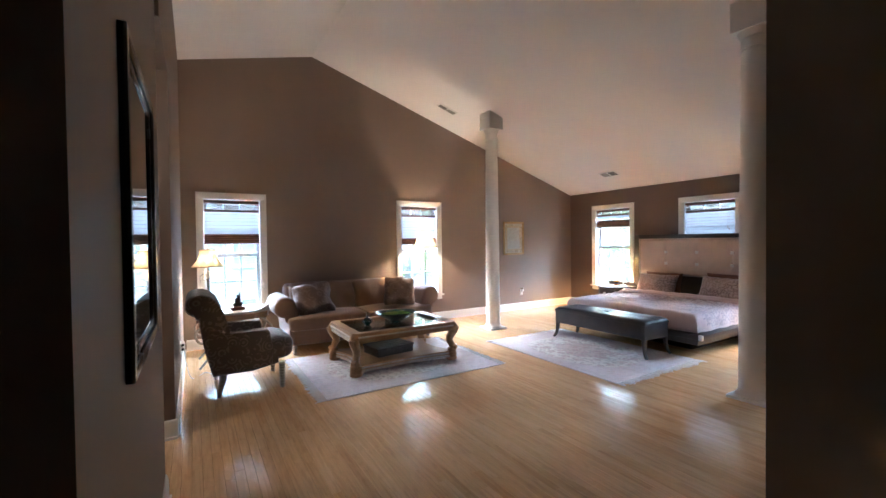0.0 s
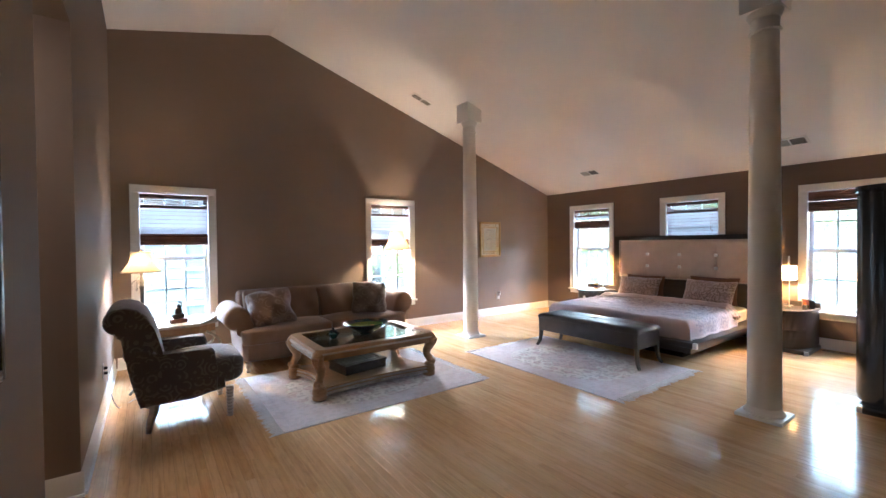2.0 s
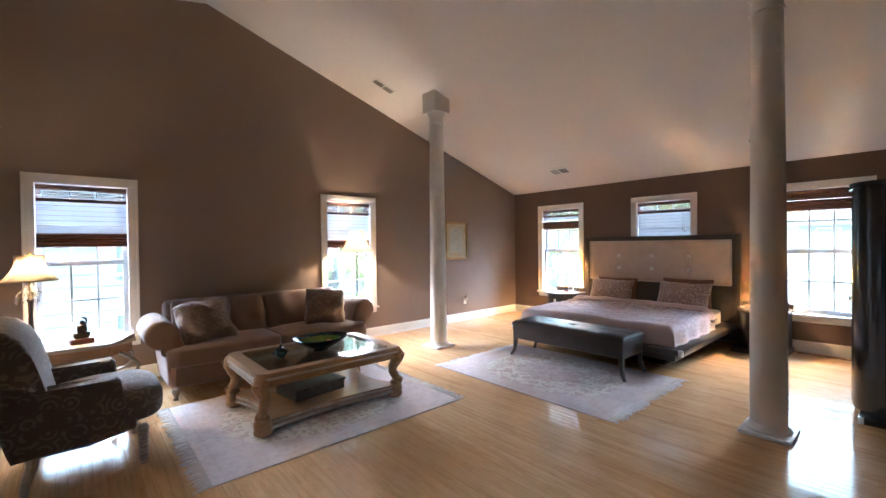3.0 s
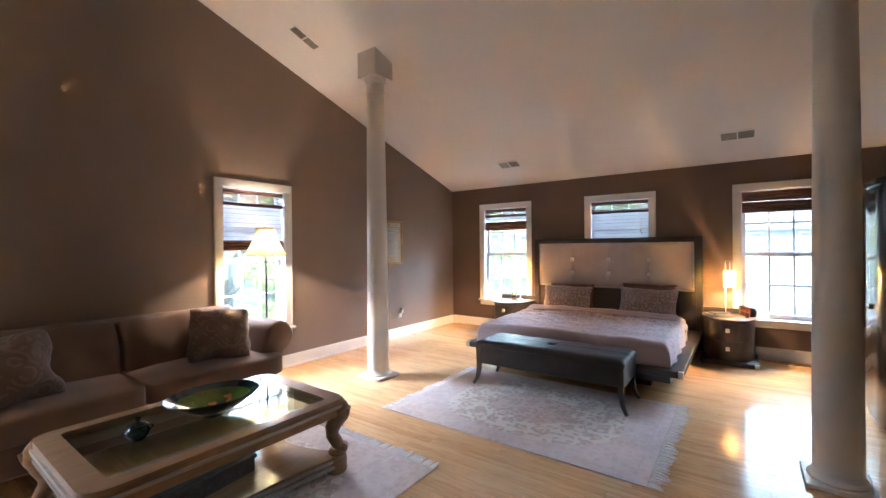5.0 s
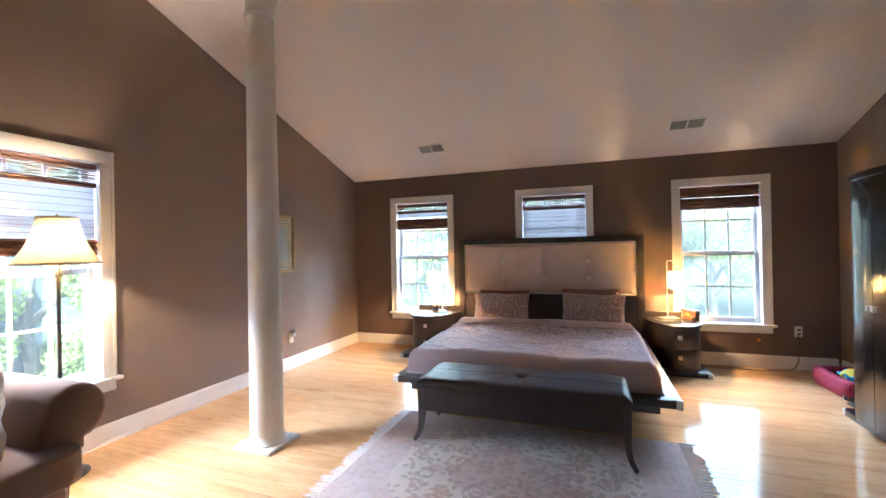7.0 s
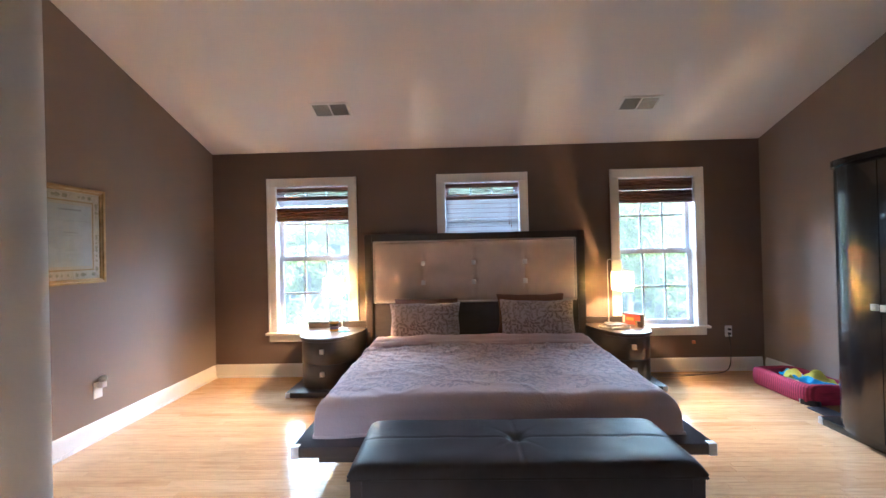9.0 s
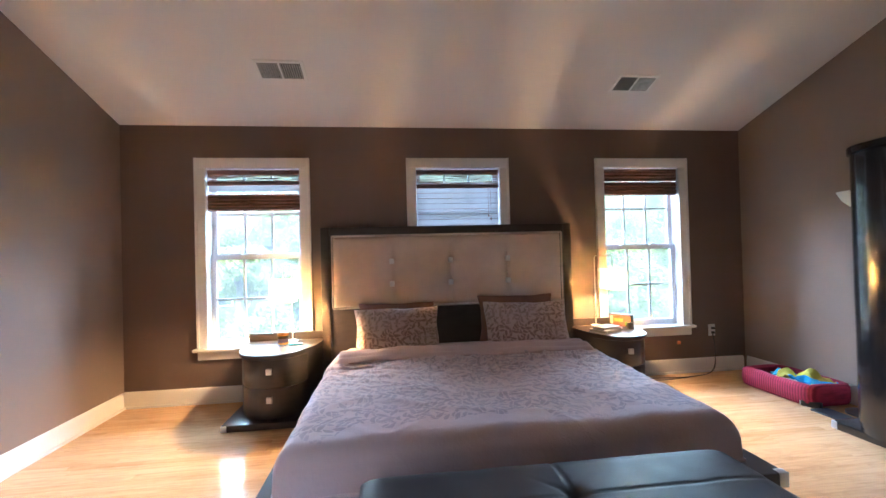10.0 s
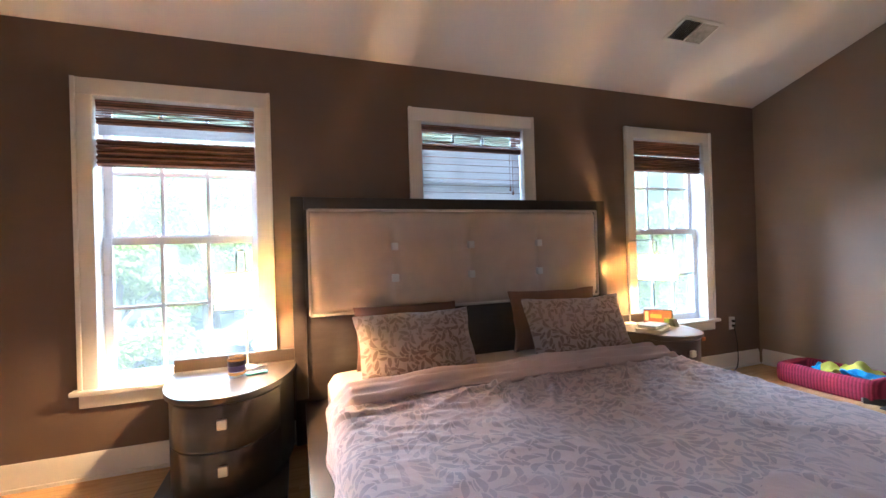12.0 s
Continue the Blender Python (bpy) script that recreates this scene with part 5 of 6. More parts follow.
def floor_lamp():
    root = thing("floor_lamp", 3.60, 5.76, 0, 0, "tall slim floor lamp with crystals and cream bell shade", "lamp")
    part("base", lathe([(0.0, 0.0), (0.14, 0.0), (0.14, 0.012), (0.10, 0.028), (0.04, 0.04), (0.02, 0.07), (0.0, 0.07)], 36), PEWTER, root)
    part("pole", lathe([(0.0, 0.06), (0.014, 0.062), (0.011, 0.10), (0.011, 0.62), (0.017, 0.64), (0.011, 0.66), (0.011, 1.24), (0.020, 1.26), (0.012, 1.29), (0.010, 1.52), (0.0, 1.52)], 16), PEWTER, root)
    drops(root, 1.30, 0.062, 6)
    bell_shade(root, 1.335, 1.625, 0.215, 0.098, LAMP_CLOTH, BRASS, 0.16)
    bulb(root, 1.46)
    part("finial", lathe([(0.0, 1.615), (0.009, 1.62), (0.013, 1.634), (0.005, 1.646), (0.0, 1.655)], 12), BRASS, root)
    return root


floor_lamp()

bm = rounded(-0.055, 0.055, -0.035, 0.035, 0.042, 0.10, 3, 5, 0.012)
rounded(-0.03, 0.035, -0.03, 0.03, 0.085, 0.155, 3, 5, 0.014, bm=bm)
rounded(-0.012, 0.022, -0.018, 0.018, 0.15, 0.19, 2.4, 4, 0.006, bm=bm)
tube(curve_points([(0.0, 0.0, 0.13), (0.03, 0.0, 0.17), (0.025, 0, 0.205), (0.0, 0, 0.215)], 4), 0.008, 6, bm)
box(-0.075, 0.075, -0.045, 0.045, 0.0, 0.042, 0.003, 1, bm)
for f in bm.faces:
    f.material_index = 1 if f.calc_center_median().z < 0.0425 else 0
fig = finish("statuette", bm, [BRONZE, REDWOOD])
fig.matrix_world = pose(0.60, 5.02, 0.635, 0, 0, 10)
tagged(fig, "small dark bronze statuette on a red wooden block", "statuette")


def framed(name, x, y, z, rz, w, h, fw, depth, frame_m, label, inner):
    """A picture on a wall; local x along the wall, y outwards into it."""
    root = thing(name, x, y, z, rz, label, "picture")
    a, b = w / 2, h / 2
    for s in (-1, 1):
        for tag, lo, hi in (("outer", 0.0, 0.55), ("inner", 0.55, 1.0)):
            d = depth if tag == "outer" else depth * 0.6
            x0, x1 = sorted((s * (a - fw * lo), s * (a - fw * hi)))
            part("frame_side", box(x0, x1, -d, -0.001, -b + fw * lo, b - fw * lo, 0.003), frame_m, root)
            z0, z1 = sorted((s * (b - fw * lo), s * (b - fw * hi)))
            part("frame_rail", box(-a + fw * hi, a - fw * hi, -d, -0.001, z0, z1, 0.003), frame_m, root)
    inner(root, a - fw, b - fw)
    return root


def dark_print(root, a, b):
    part("glazing", box(-a, a, -0.010, -0.002, -b, b), PICTURE_DARK, root, "dark print behind shiny glass")


def document(root, a, b):
    part("mat_board", box(-a, a, -0.008, -0.002, -b, b), MAT_CREAM, root)
    part("inner_border", ring([(-a + 0.05, -b + 0.06), (a - 0.05, -b + 0.06), (a - 0.05, b - 0.06), (-a + 0.05, b - 0.06)], [(-a + 0.058, -b + 0.068), (a - 0.058, -b + 0.068), (a - 0.058, b - 0.068), (-a + 0.058, b - 0.068)], 0, 0.001), GOLD, root).matrix_basis = pose(0, -0.0085, 0, 90, 0, 0)
    part("sheet", box(-a + 0.07, a - 0.07, -0.0105, -0.0082, -b + 0.09, b - 0.09), PAPER, root, "aged paper sheet")
    for z, l, h in ((b - 0.125, 0.6, 0.006), (b - 0.20, 0.8, 0.0015), (0.02, 0.35, 0.004), (0.0, 0.5, 0.0015), (-0.10, 0.3, 0.003), (-0.13, 0.4, 0.0015)):
        l *= a - 0.09
        part("text_line", box(-l, l, -0.0112, -0.0106, z - h, z + h), FADED_INK, root)
    glazing = part("glazing", box(-a, a, -0.0150, -0.0135, -b, b), PICTURE_GLASS, root, "shiny picture glass")
    glazing.visible_shadow = False
    rng = random.Random(4)
    for k in range(60):
        s = -1 if k % 2 else 1
        if k < 34:
            u, v = s * (a - 0.025), rng.uniform(-b + 0.04, b - 0.04)
        else:
            u, v = rng.uniform(-a + 0.04, a - 0.04), s * (b - 0.03)
        bm = lathe([(0.0, 0.0), (rng.uniform(0.008, 0.016), 0.0005), (0.0, 0.001)], 6)
        bmesh.ops.transform(bm, matrix=pose(u, -0.0084, v, 90, 0, 0), verts=bm.verts)
        part("floral_spot", bm, FLORAL_INK, root)


framed("framed_picture", 0.0, 1.215, 1.54, 90, 0.81, 0.955, 0.065, 0.024, BLACK_FRAME, "large dark picture in a black frame under glass", dark_print)
framed("framed_document", 5.80, N, 1.483, 0, 0.53, 0.675, 0.035, 0.03, GOLD, "gilt-framed document with a cream floral border", document)

# ---- sleeping area ----


def bench():
    root = thing("bench", 4.945, 3.10, 0, 0, "dark brown leather bench with splayed wooden legs", "bench")
    a, b = 0.245, 0.715
    part("body", box(-a + 0.008, a - 0.008, -b + 0.008, b - 0.008, 0.225, 0.40, 0.012, 3), LEATHER, root)
    bm = bmesh.new()
    bmesh.ops.create_grid(bm, x_segments=64, y_segments=150, size=1)
    for v in bm.verts:
        x, y = v.co.x, v.co.y
        e = (max(0.0, 1 - abs(x) ** 9) * max(0.0, 1 - abs(y) ** 22)) ** 0.5
        d = math.hypot(x * a, y * b)
        tuft = 0.030 * math.exp(-(d / 0.035) ** 2)
        crease = 0.006 * (math.exp(-(y * b / 0.007) ** 2) + 0.7 * math.exp(-(x * a / 0.006) ** 2)) * (1 - math.exp(-(d / 0.05) ** 2))
        diag = 0.004 * math.exp(-((abs(x * a) - abs(y * b)) / 0.012) ** 2) * math.exp(-(d / 0.12) ** 2)
        ripple = 0.0035 * noise.noise(Vector((x * 2, y * 6, 1)))
        v.co = Vector((x * a, y * b, 0.418 + 0.046 * e - tuft - crease - diag + ripple))
    rim = [e for e in bm.edges if e.is_boundary]
    ext = bmesh.ops.extrude_edge_only(bm, edges=rim)["geom"]
    for v in ext:
        if isinstance(v, bmesh.types.BMVert):
            v.co.z = 0.402
            v.co.x *= 0.985
            v.co.y *= 0.995
    part("seat", bm, LEATHER, root, "padded leather top with a button tuft", 60)
    part("button", lathe([(0.0, 0.428), (0.015, 0.430), (0.013, 0.440), (0.0, 0.444)], 14), LEATHER, root)
    for s in (-1, 1):
        part("piping", tube([(-a, s * (b - 0.006), 0.401), (a, s * (b - 0.006), 0.401)], 0.005, 6), LEATHER, root)
        part("piping", tube([(s * (a - 0.004), -b, 0.401), (s * (a - 0.004), b, 0.401)], 0.005, 6), LEATHER, root)
        for t in (-1, 1):
            x, y = s * (a - 0.03), t * (b - 0.035)
            pts = curve_points([(x, y, 0.40), (x, y, 0.22), (x + s * 0.004, y + t * 0.005, 0.14), (x + s * 0.012, y + t * 0.018, 0.07), (x + s * 0.03, y + t * 0.05, 0.013)], 5)
            part("leg", tube(pts, [0.034 - 0.016 * (i / (len(pts) - 1)) for i in range(len(pts))], 4), ESPRESSO, root, "splayed dark wooden leg")
    return root


bench()


def bed():
    root = thing("bed", 7.44, 3.165, 0, 0, "dark wood platform bed with tufted suede headboard", "bed")
    hw = 1.15
    part("headboard", box(-0.045, 0.0, -hw, hw, 0.02, 1.512, 0.008), ESPRESSO, root, "tall dark wooden headboard")
    for s in (-1, 1):
        a, b = sorted((s * hw, s * (hw - 0.075)))
        part("headboard_stile", box(-0.062, -0.0455, a, b, 0.30, 1.512, 0.004), ESPRESSO, root)
    part("headboard_rail", box(-0.062, -0.0455, -hw + 0.076, hw - 0.076, 1.437, 1.512, 0.004), ESPRESSO, root)
    # suede panel, drawn in at the six buttons
    pw, z0, z1 = 1.046, 0.80, 1.428
    spots = [(y, z) for y in (-0.525, 0.005, 0.532) for z in (1.0, 1.2)]
    bm = bmesh.new()
    bmesh.ops.create_grid(bm, x_segments=120, y_segments=44, size=1)
    for v in bm.verts:
        y, z = v.co.x * pw, (z0 + z1) / 2 + v.co.y * (z1 - z0) / 2
        edge = (max(0.0, 1 - abs(v.co.x) ** 40) * max(0.0, 1 - abs(v.co.y) ** 18)) ** 0.5
        d = -0.047 - 0.052 * edge
        for by, bz in spots:
            d += 0.020 * math.exp(-((y - by) ** 2 + (z - bz) ** 2) / 0.0012)
        for by in (-0.525, 0.005, 0.532):
            d += 0.013 * math.exp(-((y - by) / 0.013) ** 2) * (1 if abs(z - 1.1) < 0.16 else math.exp(-((abs(z - 1.1) - 0.16) / 0.08) ** 2))
        d += 0.004 * noise.noise(Vector((y * 2.2, z * 2.2, 3)))
        v.co = Vector((d, y, z))
    panel = part("headboard_panel", bm, SUEDE, root, "padded taupe suede panel", 60)
    for y, z in spots:
        part("button", box(-0.112, -0.078, y - 0.021, y + 0.021, z - 0.024, z + 0.024, 0.004), CHROME, panel, "square chrome button")
    for s in (-1, 1):
        part("piping", tube([(-0.075, s * (pw + 0.004), z0 - 0.003), (-0.075, s * (pw + 0.004), z1 + 0.003)], 0.009, 8), SUEDE_EDGE, panel)
        zz = z1 + 0.004 if s > 0 else z0 - 0.004
        part("piping", tube([(-0.075, -pw - 0.004, zz), (-0.075, pw + 0.004, zz)], 0.009, 8), SUEDE_EDGE, panel)
    plat = part("platform", box(-2.20, -0.065, -1.14, 1.095, 0.225, 0.285, 0.008), ESPRESSO, root, "wide dark platform ledge")
    for s in (-1.14, 1.095):
        k = 1 if s > 0 else -1
        part("corner_cap", box(-2.203, -2.163, *sorted((s - k * 0.04, s + k * 0.003)), 0.223, 0.287, 0.004), CHROME, plat, "brushed metal corner cap")
    part("base", box(-2.05, -0.09, -1.02, 1.0, 0.125, 0.2245, 0.006), ESPRESSO, root)
    part("plinth", box(-1.8, -0.12, -0.82, 0.80, 0.0, 0.1245, 0.004), BLACKWOOD, root)
    part("mattress", rounded(-2.02, -0.08, -0.98, 0.98, 0.286, 0.465, 14, 8), SHEET, root, "cream sheeted mattress")
    return root


bed()


def duvet():
    """Quilt over the mattress, falling over three sides in soft folds."""
    nx, ny = 170, 200
    bm = bmesh.new()
    uv = bm.loops.layers.uv.new("cloth")
    flat_at = {}
    x_head, x_foot = 6.68, 5.36
    grid = []
    for i in range(nx + 1):
        row = []
        for j in range(ny + 1):
            u = i / nx
            v = -1 + 2 * j / ny
            run = u * 1.54
            width = v * 1.245
            bend = 0.085

            def over(d):
                """Cloth passing over a rounded edge: (reach, drop) after d metres."""
                turn = min(max(d, 0.0), bend * math.pi / 2) / bend
                rest = max(0.0, d - bend * math.pi / 2)
                return bend * math.sin(turn) + rest * 0.06, bend * (1 - math.cos(turn)) + rest * 0.97
            edge = x_head - x_foot - 0.075
            flat = 0.93
            reach_x, drop_x = over(run - edge)
            reach_y, drop_y = over(abs(width) - flat)
            x = x_head - min(run, edge) - reach_x
            y = (min(abs(width), flat) + reach_y) * (1 if v > 0 else -1)
            drop = math.hypot(drop_x, drop_y)
            p = Vector((x, y, 0))
            puff = 0.020 * noise.noise(p * 2.1) + 0.008 * noise.noise(Vector((x * 7 + y * 2, y * 4, 2))) + 0.003 * noise.noise(Vector((x * 16 + y * 5, y * 12, 5)))
            ridge = abs(noise.noise(Vector((x * 2.6 + y * 1.1, y * 2.2 - x, 8))))
            puff += 0.008 * (1 - min(1, ridge * 7))
            # creases along the turned edge, then a fan of pulls from one shoulder
            wr = abs(noise.noise(Vector((x * 13 + y * 2.2, y * 1.7 - x * 2, 4))))
            wr2 = abs(noise.noise(Vector((x * 9 - y * 5, y * 4 + x * 3, 9))))
            puff += 0.030 * (1 - min(1, wr * 6)) ** 1.3 * math.exp(-(u / 0.24) ** 2) * (1 - math.exp(-(u / 0.09) ** 2)) + 0.015 * (1 - min(1, wr2 * 7)) * math.exp(-((u - 0.15) / 0.3) ** 2)
            ang = math.atan2(y + 0.15, run + 0.12)
            reach = math.hypot(y + 0.15, run + 0.12)
            pull = abs(noise.noise(Vector((ang * 5.5, reach * 0.9, 12))))
            puff += 0.026 * (1 - min(1, pull * 9)) * math.exp(-((reach - 0.45) / 0.35) ** 2) * (1 if y < 0.3 else math.exp(-((y - 0.3) / 0.2) ** 2))
            tent = 0.022 * (1 - (abs(v)) ** 4) * (1 - u ** 5)
            z = 0.488 + tent + puff * 0.8 - drop
            sway = 0.012 * math.sin(x * 17 + y * 3) * min(1, drop_y * 6) + 0.007 * math.sin(y * 15) * min(1, drop_x * 6)
            z = max(z, 0.302 + 0.012 * noise.noise(p * 5 + Vector((0, 0, 4))))
            vert = bm.verts.new((x - (sway if drop_x else 0), 3.155 + y + (sway if drop_y else 0), z))
            flat_at[vert] = (run, width)
            row.append(vert)
        grid.append(row)
    for i in range(nx):
        for j in range(ny):
            face = bm.faces.new((grid[i][j], grid[i + 1][j], grid[i + 1][j + 1], grid[i][j + 1]))
            for loop in face.loops:
                loop[uv].uv = flat_at[loop.vert]
    ob = finish("duvet", bm, DUVET, smooth=180)
    mod = ob.modifiers.new("thick", "SOLIDIFY")
    mod.thickness, mod.offset = 0.018, -1
    tagged(ob, "mauve leaf-patterned cotton duvet, rumpled over the bed", "duvet")
    # folded-back top edge
    bm = bmesh.new()
    prof = 40
    rows = []
    n = 150
    for j in range(n + 1):
        v = -1 + 2 * j / n
        y = v * 1.02
        base = 0.508 + 0.022 * (1 - abs(v) ** 4) - 0.16 * max(0, abs(v) - 0.90) * 6
        ring_ = []
        w = 0.128 + 0.03 * noise.noise(Vector((y * 2.5, 0, 1)))
        xc = 6.69 + 0.02 * noise.noise(Vector((y * 3, 4, 1)))
        for k in range(prof):
            a = 2 * math.pi * k / prof
            r = 1 + 0.10 * noise.noise(Vector((math.cos(a) * 2, y * 6, math.sin(a) * 2)))
            fold = 0.016 * math.sin(a * 8 + 4.0 * noise.noise(Vector((y * 1.6, 1, 1)))) + 0.008 * noise.noise(Vector((a * 3, y * 9, 3)))
            ring_.append(bm.verts.new((xc + w * r * math.cos(a), 3.155 + y, base + (0.034 * r + fold) * math.sin(a) + 0.01 * noise.noise(Vector((y * 5, a, 2))))))
        rows.append(ring_)
    for a, b in zip(rows, rows[1:]):
        for k in range(prof):
            bm.faces.new((a[k], a[(k + 1) % prof], b[(k + 1) % prof], b[k]))
    bm.faces.new(rows[0]), bm.faces.new(rows[-1])
    part("turned_edge", bm, DUVET_PLAIN, ob, "plain mauve turned-back edge", 180)
    return ob


duvet()


def bed_pillow(y, lean, rz, w, h, t, x, z, m, seed, label):
    ob = finish("pillow", pillow(w, h, t, seed=seed, lumps=0.010), m, smooth=180)
    bmw = bmesh.new()
    bmw.from_mesh(ob.data)
    bmesh.ops.transform(bmw, matrix=Matrix.Rotation(math.radians(-90), 4, "Z"), verts=bmw.verts)
    bmw.to_mesh(ob.data)
    bmw.free()
    ob.matrix_world = pose(x, y, z, 0, lean, rz)
    return tagged(ob, label, "pillow", "bed pillows")


bed_pillow(3.66, 27, 2, 0.68, 0.43, 0.18, 6.985, 0.625, PILLOWCASE, 2.0, "leaf-patterned brown pillow propped against the headboard")
bed_pillow(2.60, 28, -5, 0.70, 0.44, 0.19, 6.965, 0.635, PILLOWCASE, 7.0, "leaf-patterned brown pillow slumped against the headboard")
bed_pillow(3.66, 12, 0, 0.64, 0.37, 0.14, 7.20, 0.665, RUST, 3.0, "rust brown pillow behind a patterned one")
bed_pillow(2.62, 12, -2, 0.66, 0.40, 0.14, 7.19, 0.68, RUST, 9.0, "rust brown pillow behind a patterned one")


def d_shape(half, depth, power=2.7, n=28, front_dir=-1, slack=0):
    """Straight back at 0, bowed front at depth; slack: the end (1 or -1) that sweeps back sooner."""
    pts = []
    for i in range(n + 1):
        a = math.pi * i / n
        c, s = math.cos(a), math.sin(a)
        pw = 2.1 if slack and c * slack > 0 else power
        y = half * abs(c) ** (2 / pw) * (1 if c > 0 else -1)
        x = front_dir * depth * abs(s) ** (2 / pw)
        pts.append((x, y))
    return pts


def nightstand(y, mirror, grow=0.0):
    """Bowed two-drawer stand; the outer end is rounder."""
    root = thing("nightstand", 7.46, y, 0, 0, "dark wood bow-front nightstand with two drawers", "nightstand", "bedside nightstands")
    k = 1 if not mirror else -1
    part("plinth", prism(clipped(-0.645, -0.02, -0.27, 0.29 + grow, 0.02), 0, 0.05, "z", 0.004) if not mirror else prism(clipped(-0.585, -0.02, -0.29, 0.27, 0.02), 0, 0.05, "z", 0.004), ESPRESSO, root)
    cap_y = 0.27 * k + grow
    part("corner_cap", box(-0.648 if not mirror else -0.588, -0.615 if not mirror else -0.555, *sorted((cap_y + 0.022 * k, cap_y - 0.02 * k)), 0.002, 0.048, 0.003), CHROME, root, "brushed metal corner cap")
    body = part("body", prism(d_shape(0.265 + grow, 0.565, slack=-k), 0.0502, 0.505, "z"), ESPRESSO, root)
    front = d_shape(0.268 + grow, 0.575, slack=-k)
    for z0, z1 in ((0.075, 0.275), (0.285, 0.488)):
        sub = front[6:-6]
        inner = [(x + 0.012, yy * 0.97) for x, yy in sub]
        drawer = part("drawer", prism(sub + inner[::-1], z0, z1, "z", 0.002, 1), ESPRESSO, root, "curved drawer front")
        zc = (z0 + z1) / 2 + 0.02
        part("handle", box(-0.598, -0.5755, -0.020, 0.020, zc - 0.022, zc + 0.022, 0.003), CHROME, drawer, "square brushed metal pull")
    part("top", prism(d_shape(0.285 + grow, 0.595, slack=-k), 0.5055, 0.53, "z", 0.006), ESPRESSO, root, "glossy bowed top")
    part("back_lip", box(-0.03, -0.004, -0.285 - grow, 0.285 + grow, 0.531, 0.60, 0.004), ESPRESSO, root)
    return root


nightstand(4.625, False, 0.035)
nightstand(1.745, True)
NS = 0.53


def bedside_lamp(y, px, py, d, w, bulb_z):
    root = thing("bedside_lamp", 7.17, y, NS, 0, "slim chrome arched lamp with a lit ivory box shade", "lamp", "bedside lamps")
    part("base", lathe([(0.0, 0.0), (0.045, 0.0), (0.045, 0.008), (0.036, 0.014), (0.0, 0.014)], 28, px, py), CHROME, root)
    part("arch", tube([(px, py, 0.012), (px, py, 0.64), (px * 0.97, py * 0.97, 0.662), (px * 0.88, py * 0.88, 0.67), (px * 0.1, py * 0.1, 0.67), (0, 0, 0.655), (0, 0, 0.54)], 0.005, 8), CHROME, root)
    part("socket", lathe([(0.0, bulb_z + 0.02), (0.012, bulb_z + 0.02), (0.014, bulb_z + 0.055), (0.008, bulb_z + 0.062), (0.006, 0.545), (0.0, 0.545)], 14), CHROME, root)
    bm = bmesh.new()
    rim = clipped(-d, d, -w, w, 0.012)
    rows = [[bm.verts.new((px, py, pz)) for px, py in rim] for pz in (0.37, 0.46, 0.55)]
    for lo, hi in zip(rows, rows[1:]):
        for i in range(len(rim)):
            bm.faces.new((lo[i], lo[(i + 1) % len(rim)], hi[(i + 1) % len(rim)], hi[i]))
    shade = part("shade", bm, LAMP_WHITE, root, "glowing ivory box shade")
    for z in (0.37, 0.55):
        part("shade_ring", ring(clipped(-d - 0.001, d + 0.001, -w - 0.001, w + 0.001, 0.012), clipped(-d + 0.001, d - 0.001, -w + 0.001, w - 0.001, 0.011), z - 0.003, z + 0.003), CHROME, shade)
    # plate added so light leaves by two slits and streaks the ceiling
    part("shade_cover", box(-d + 0.002, d - 0.002, -w + 0.014, w - 0.014, 0.548, 0.551), LAMP_WHITE, shade, "added cover plate, side slits shape the light streaks")
    bulb(root, bulb_z, 0.019, BULB_BED)
    return root


bedside_lamp(4.585, 0.20, -0.02, 0.062, 0.096, 0.405)
bedside_lamp(1.725, 0.235, 0.05, 0.130, 0.060, 0.446)
cup = thing("candle_glass", 7.20, 4.60, NS, 0, "clear drinking glass with gold and violet printed bands", "glass")
part("glass", lathe([(0.0, 0.0), (0.036, 0.0), (0.040, 0.008), (0.042, 0.115), (0.039, 0.115), (0.037, 0.012), (0.0, 0.010)], 28), CRYSTAL, cup)
for z0, z1, m in ((0.018, 0.030, AMBER), (0.034, 0.060, VIOLET), (0.064, 0.084, BRONZE), (0.088, 0.100, AMBER)):
    part("printed_band", lathe([(0.0425, z0), (0.0432, z0), (0.0432, z1), (0.0425, z1), (0.0425, z0)], 28), m, cup)
dish = thing("glass_ornament", 7.215, 4.505, NS, 12, "small clear glass ornament with a blue foot", "ornament")
part("glass", box(-0.018, 0.018, -0.052, 0.052, 0.012, 0.042, 0.005), CRYSTAL, dish)
part("foot", box(-0.020, 0.020, -0.054, 0.054, 0.0, 0.0118, 0.002), BLUE_GLASS, dish, "blue glass foot")
mag = thing("book", 7.13, 1.825, NS, 28, "grey paperback lying on the nightstand", "book")
part("pages", box(-0.085, 0.085, -0.115, 0.115, 0.003, 0.022), PAPER, mag)
part("cover", box(-0.09, 0.09, -0.12, 0.12, 0.0222, 0.026, 0.001, 1), BOOK_GREY, mag)
part("cover", box(-0.09, 0.09, -0.12, 0.12, 0.0, 0.0028, 0.001, 1), BOOK_GREY, mag)
dark = thing("book", 7.135, 1.82, NS + 0.0262, 20, "thin dark book on top of another book", "book")
part("pages", box(-0.065, 0.065, -0.095, 0.095, 0.003, 0.017), PAPER, dark)
part("cover", box(-0.07, 0.07, -0.10, 0.10, 0.0172, 0.021, 0.001, 1), BOOK_DARK, dark)
part("cover", box(-0.07, 0.07, -0.10, 0.10, 0.0, 0.0028, 0.001, 1), BOOK_DARK, dark)
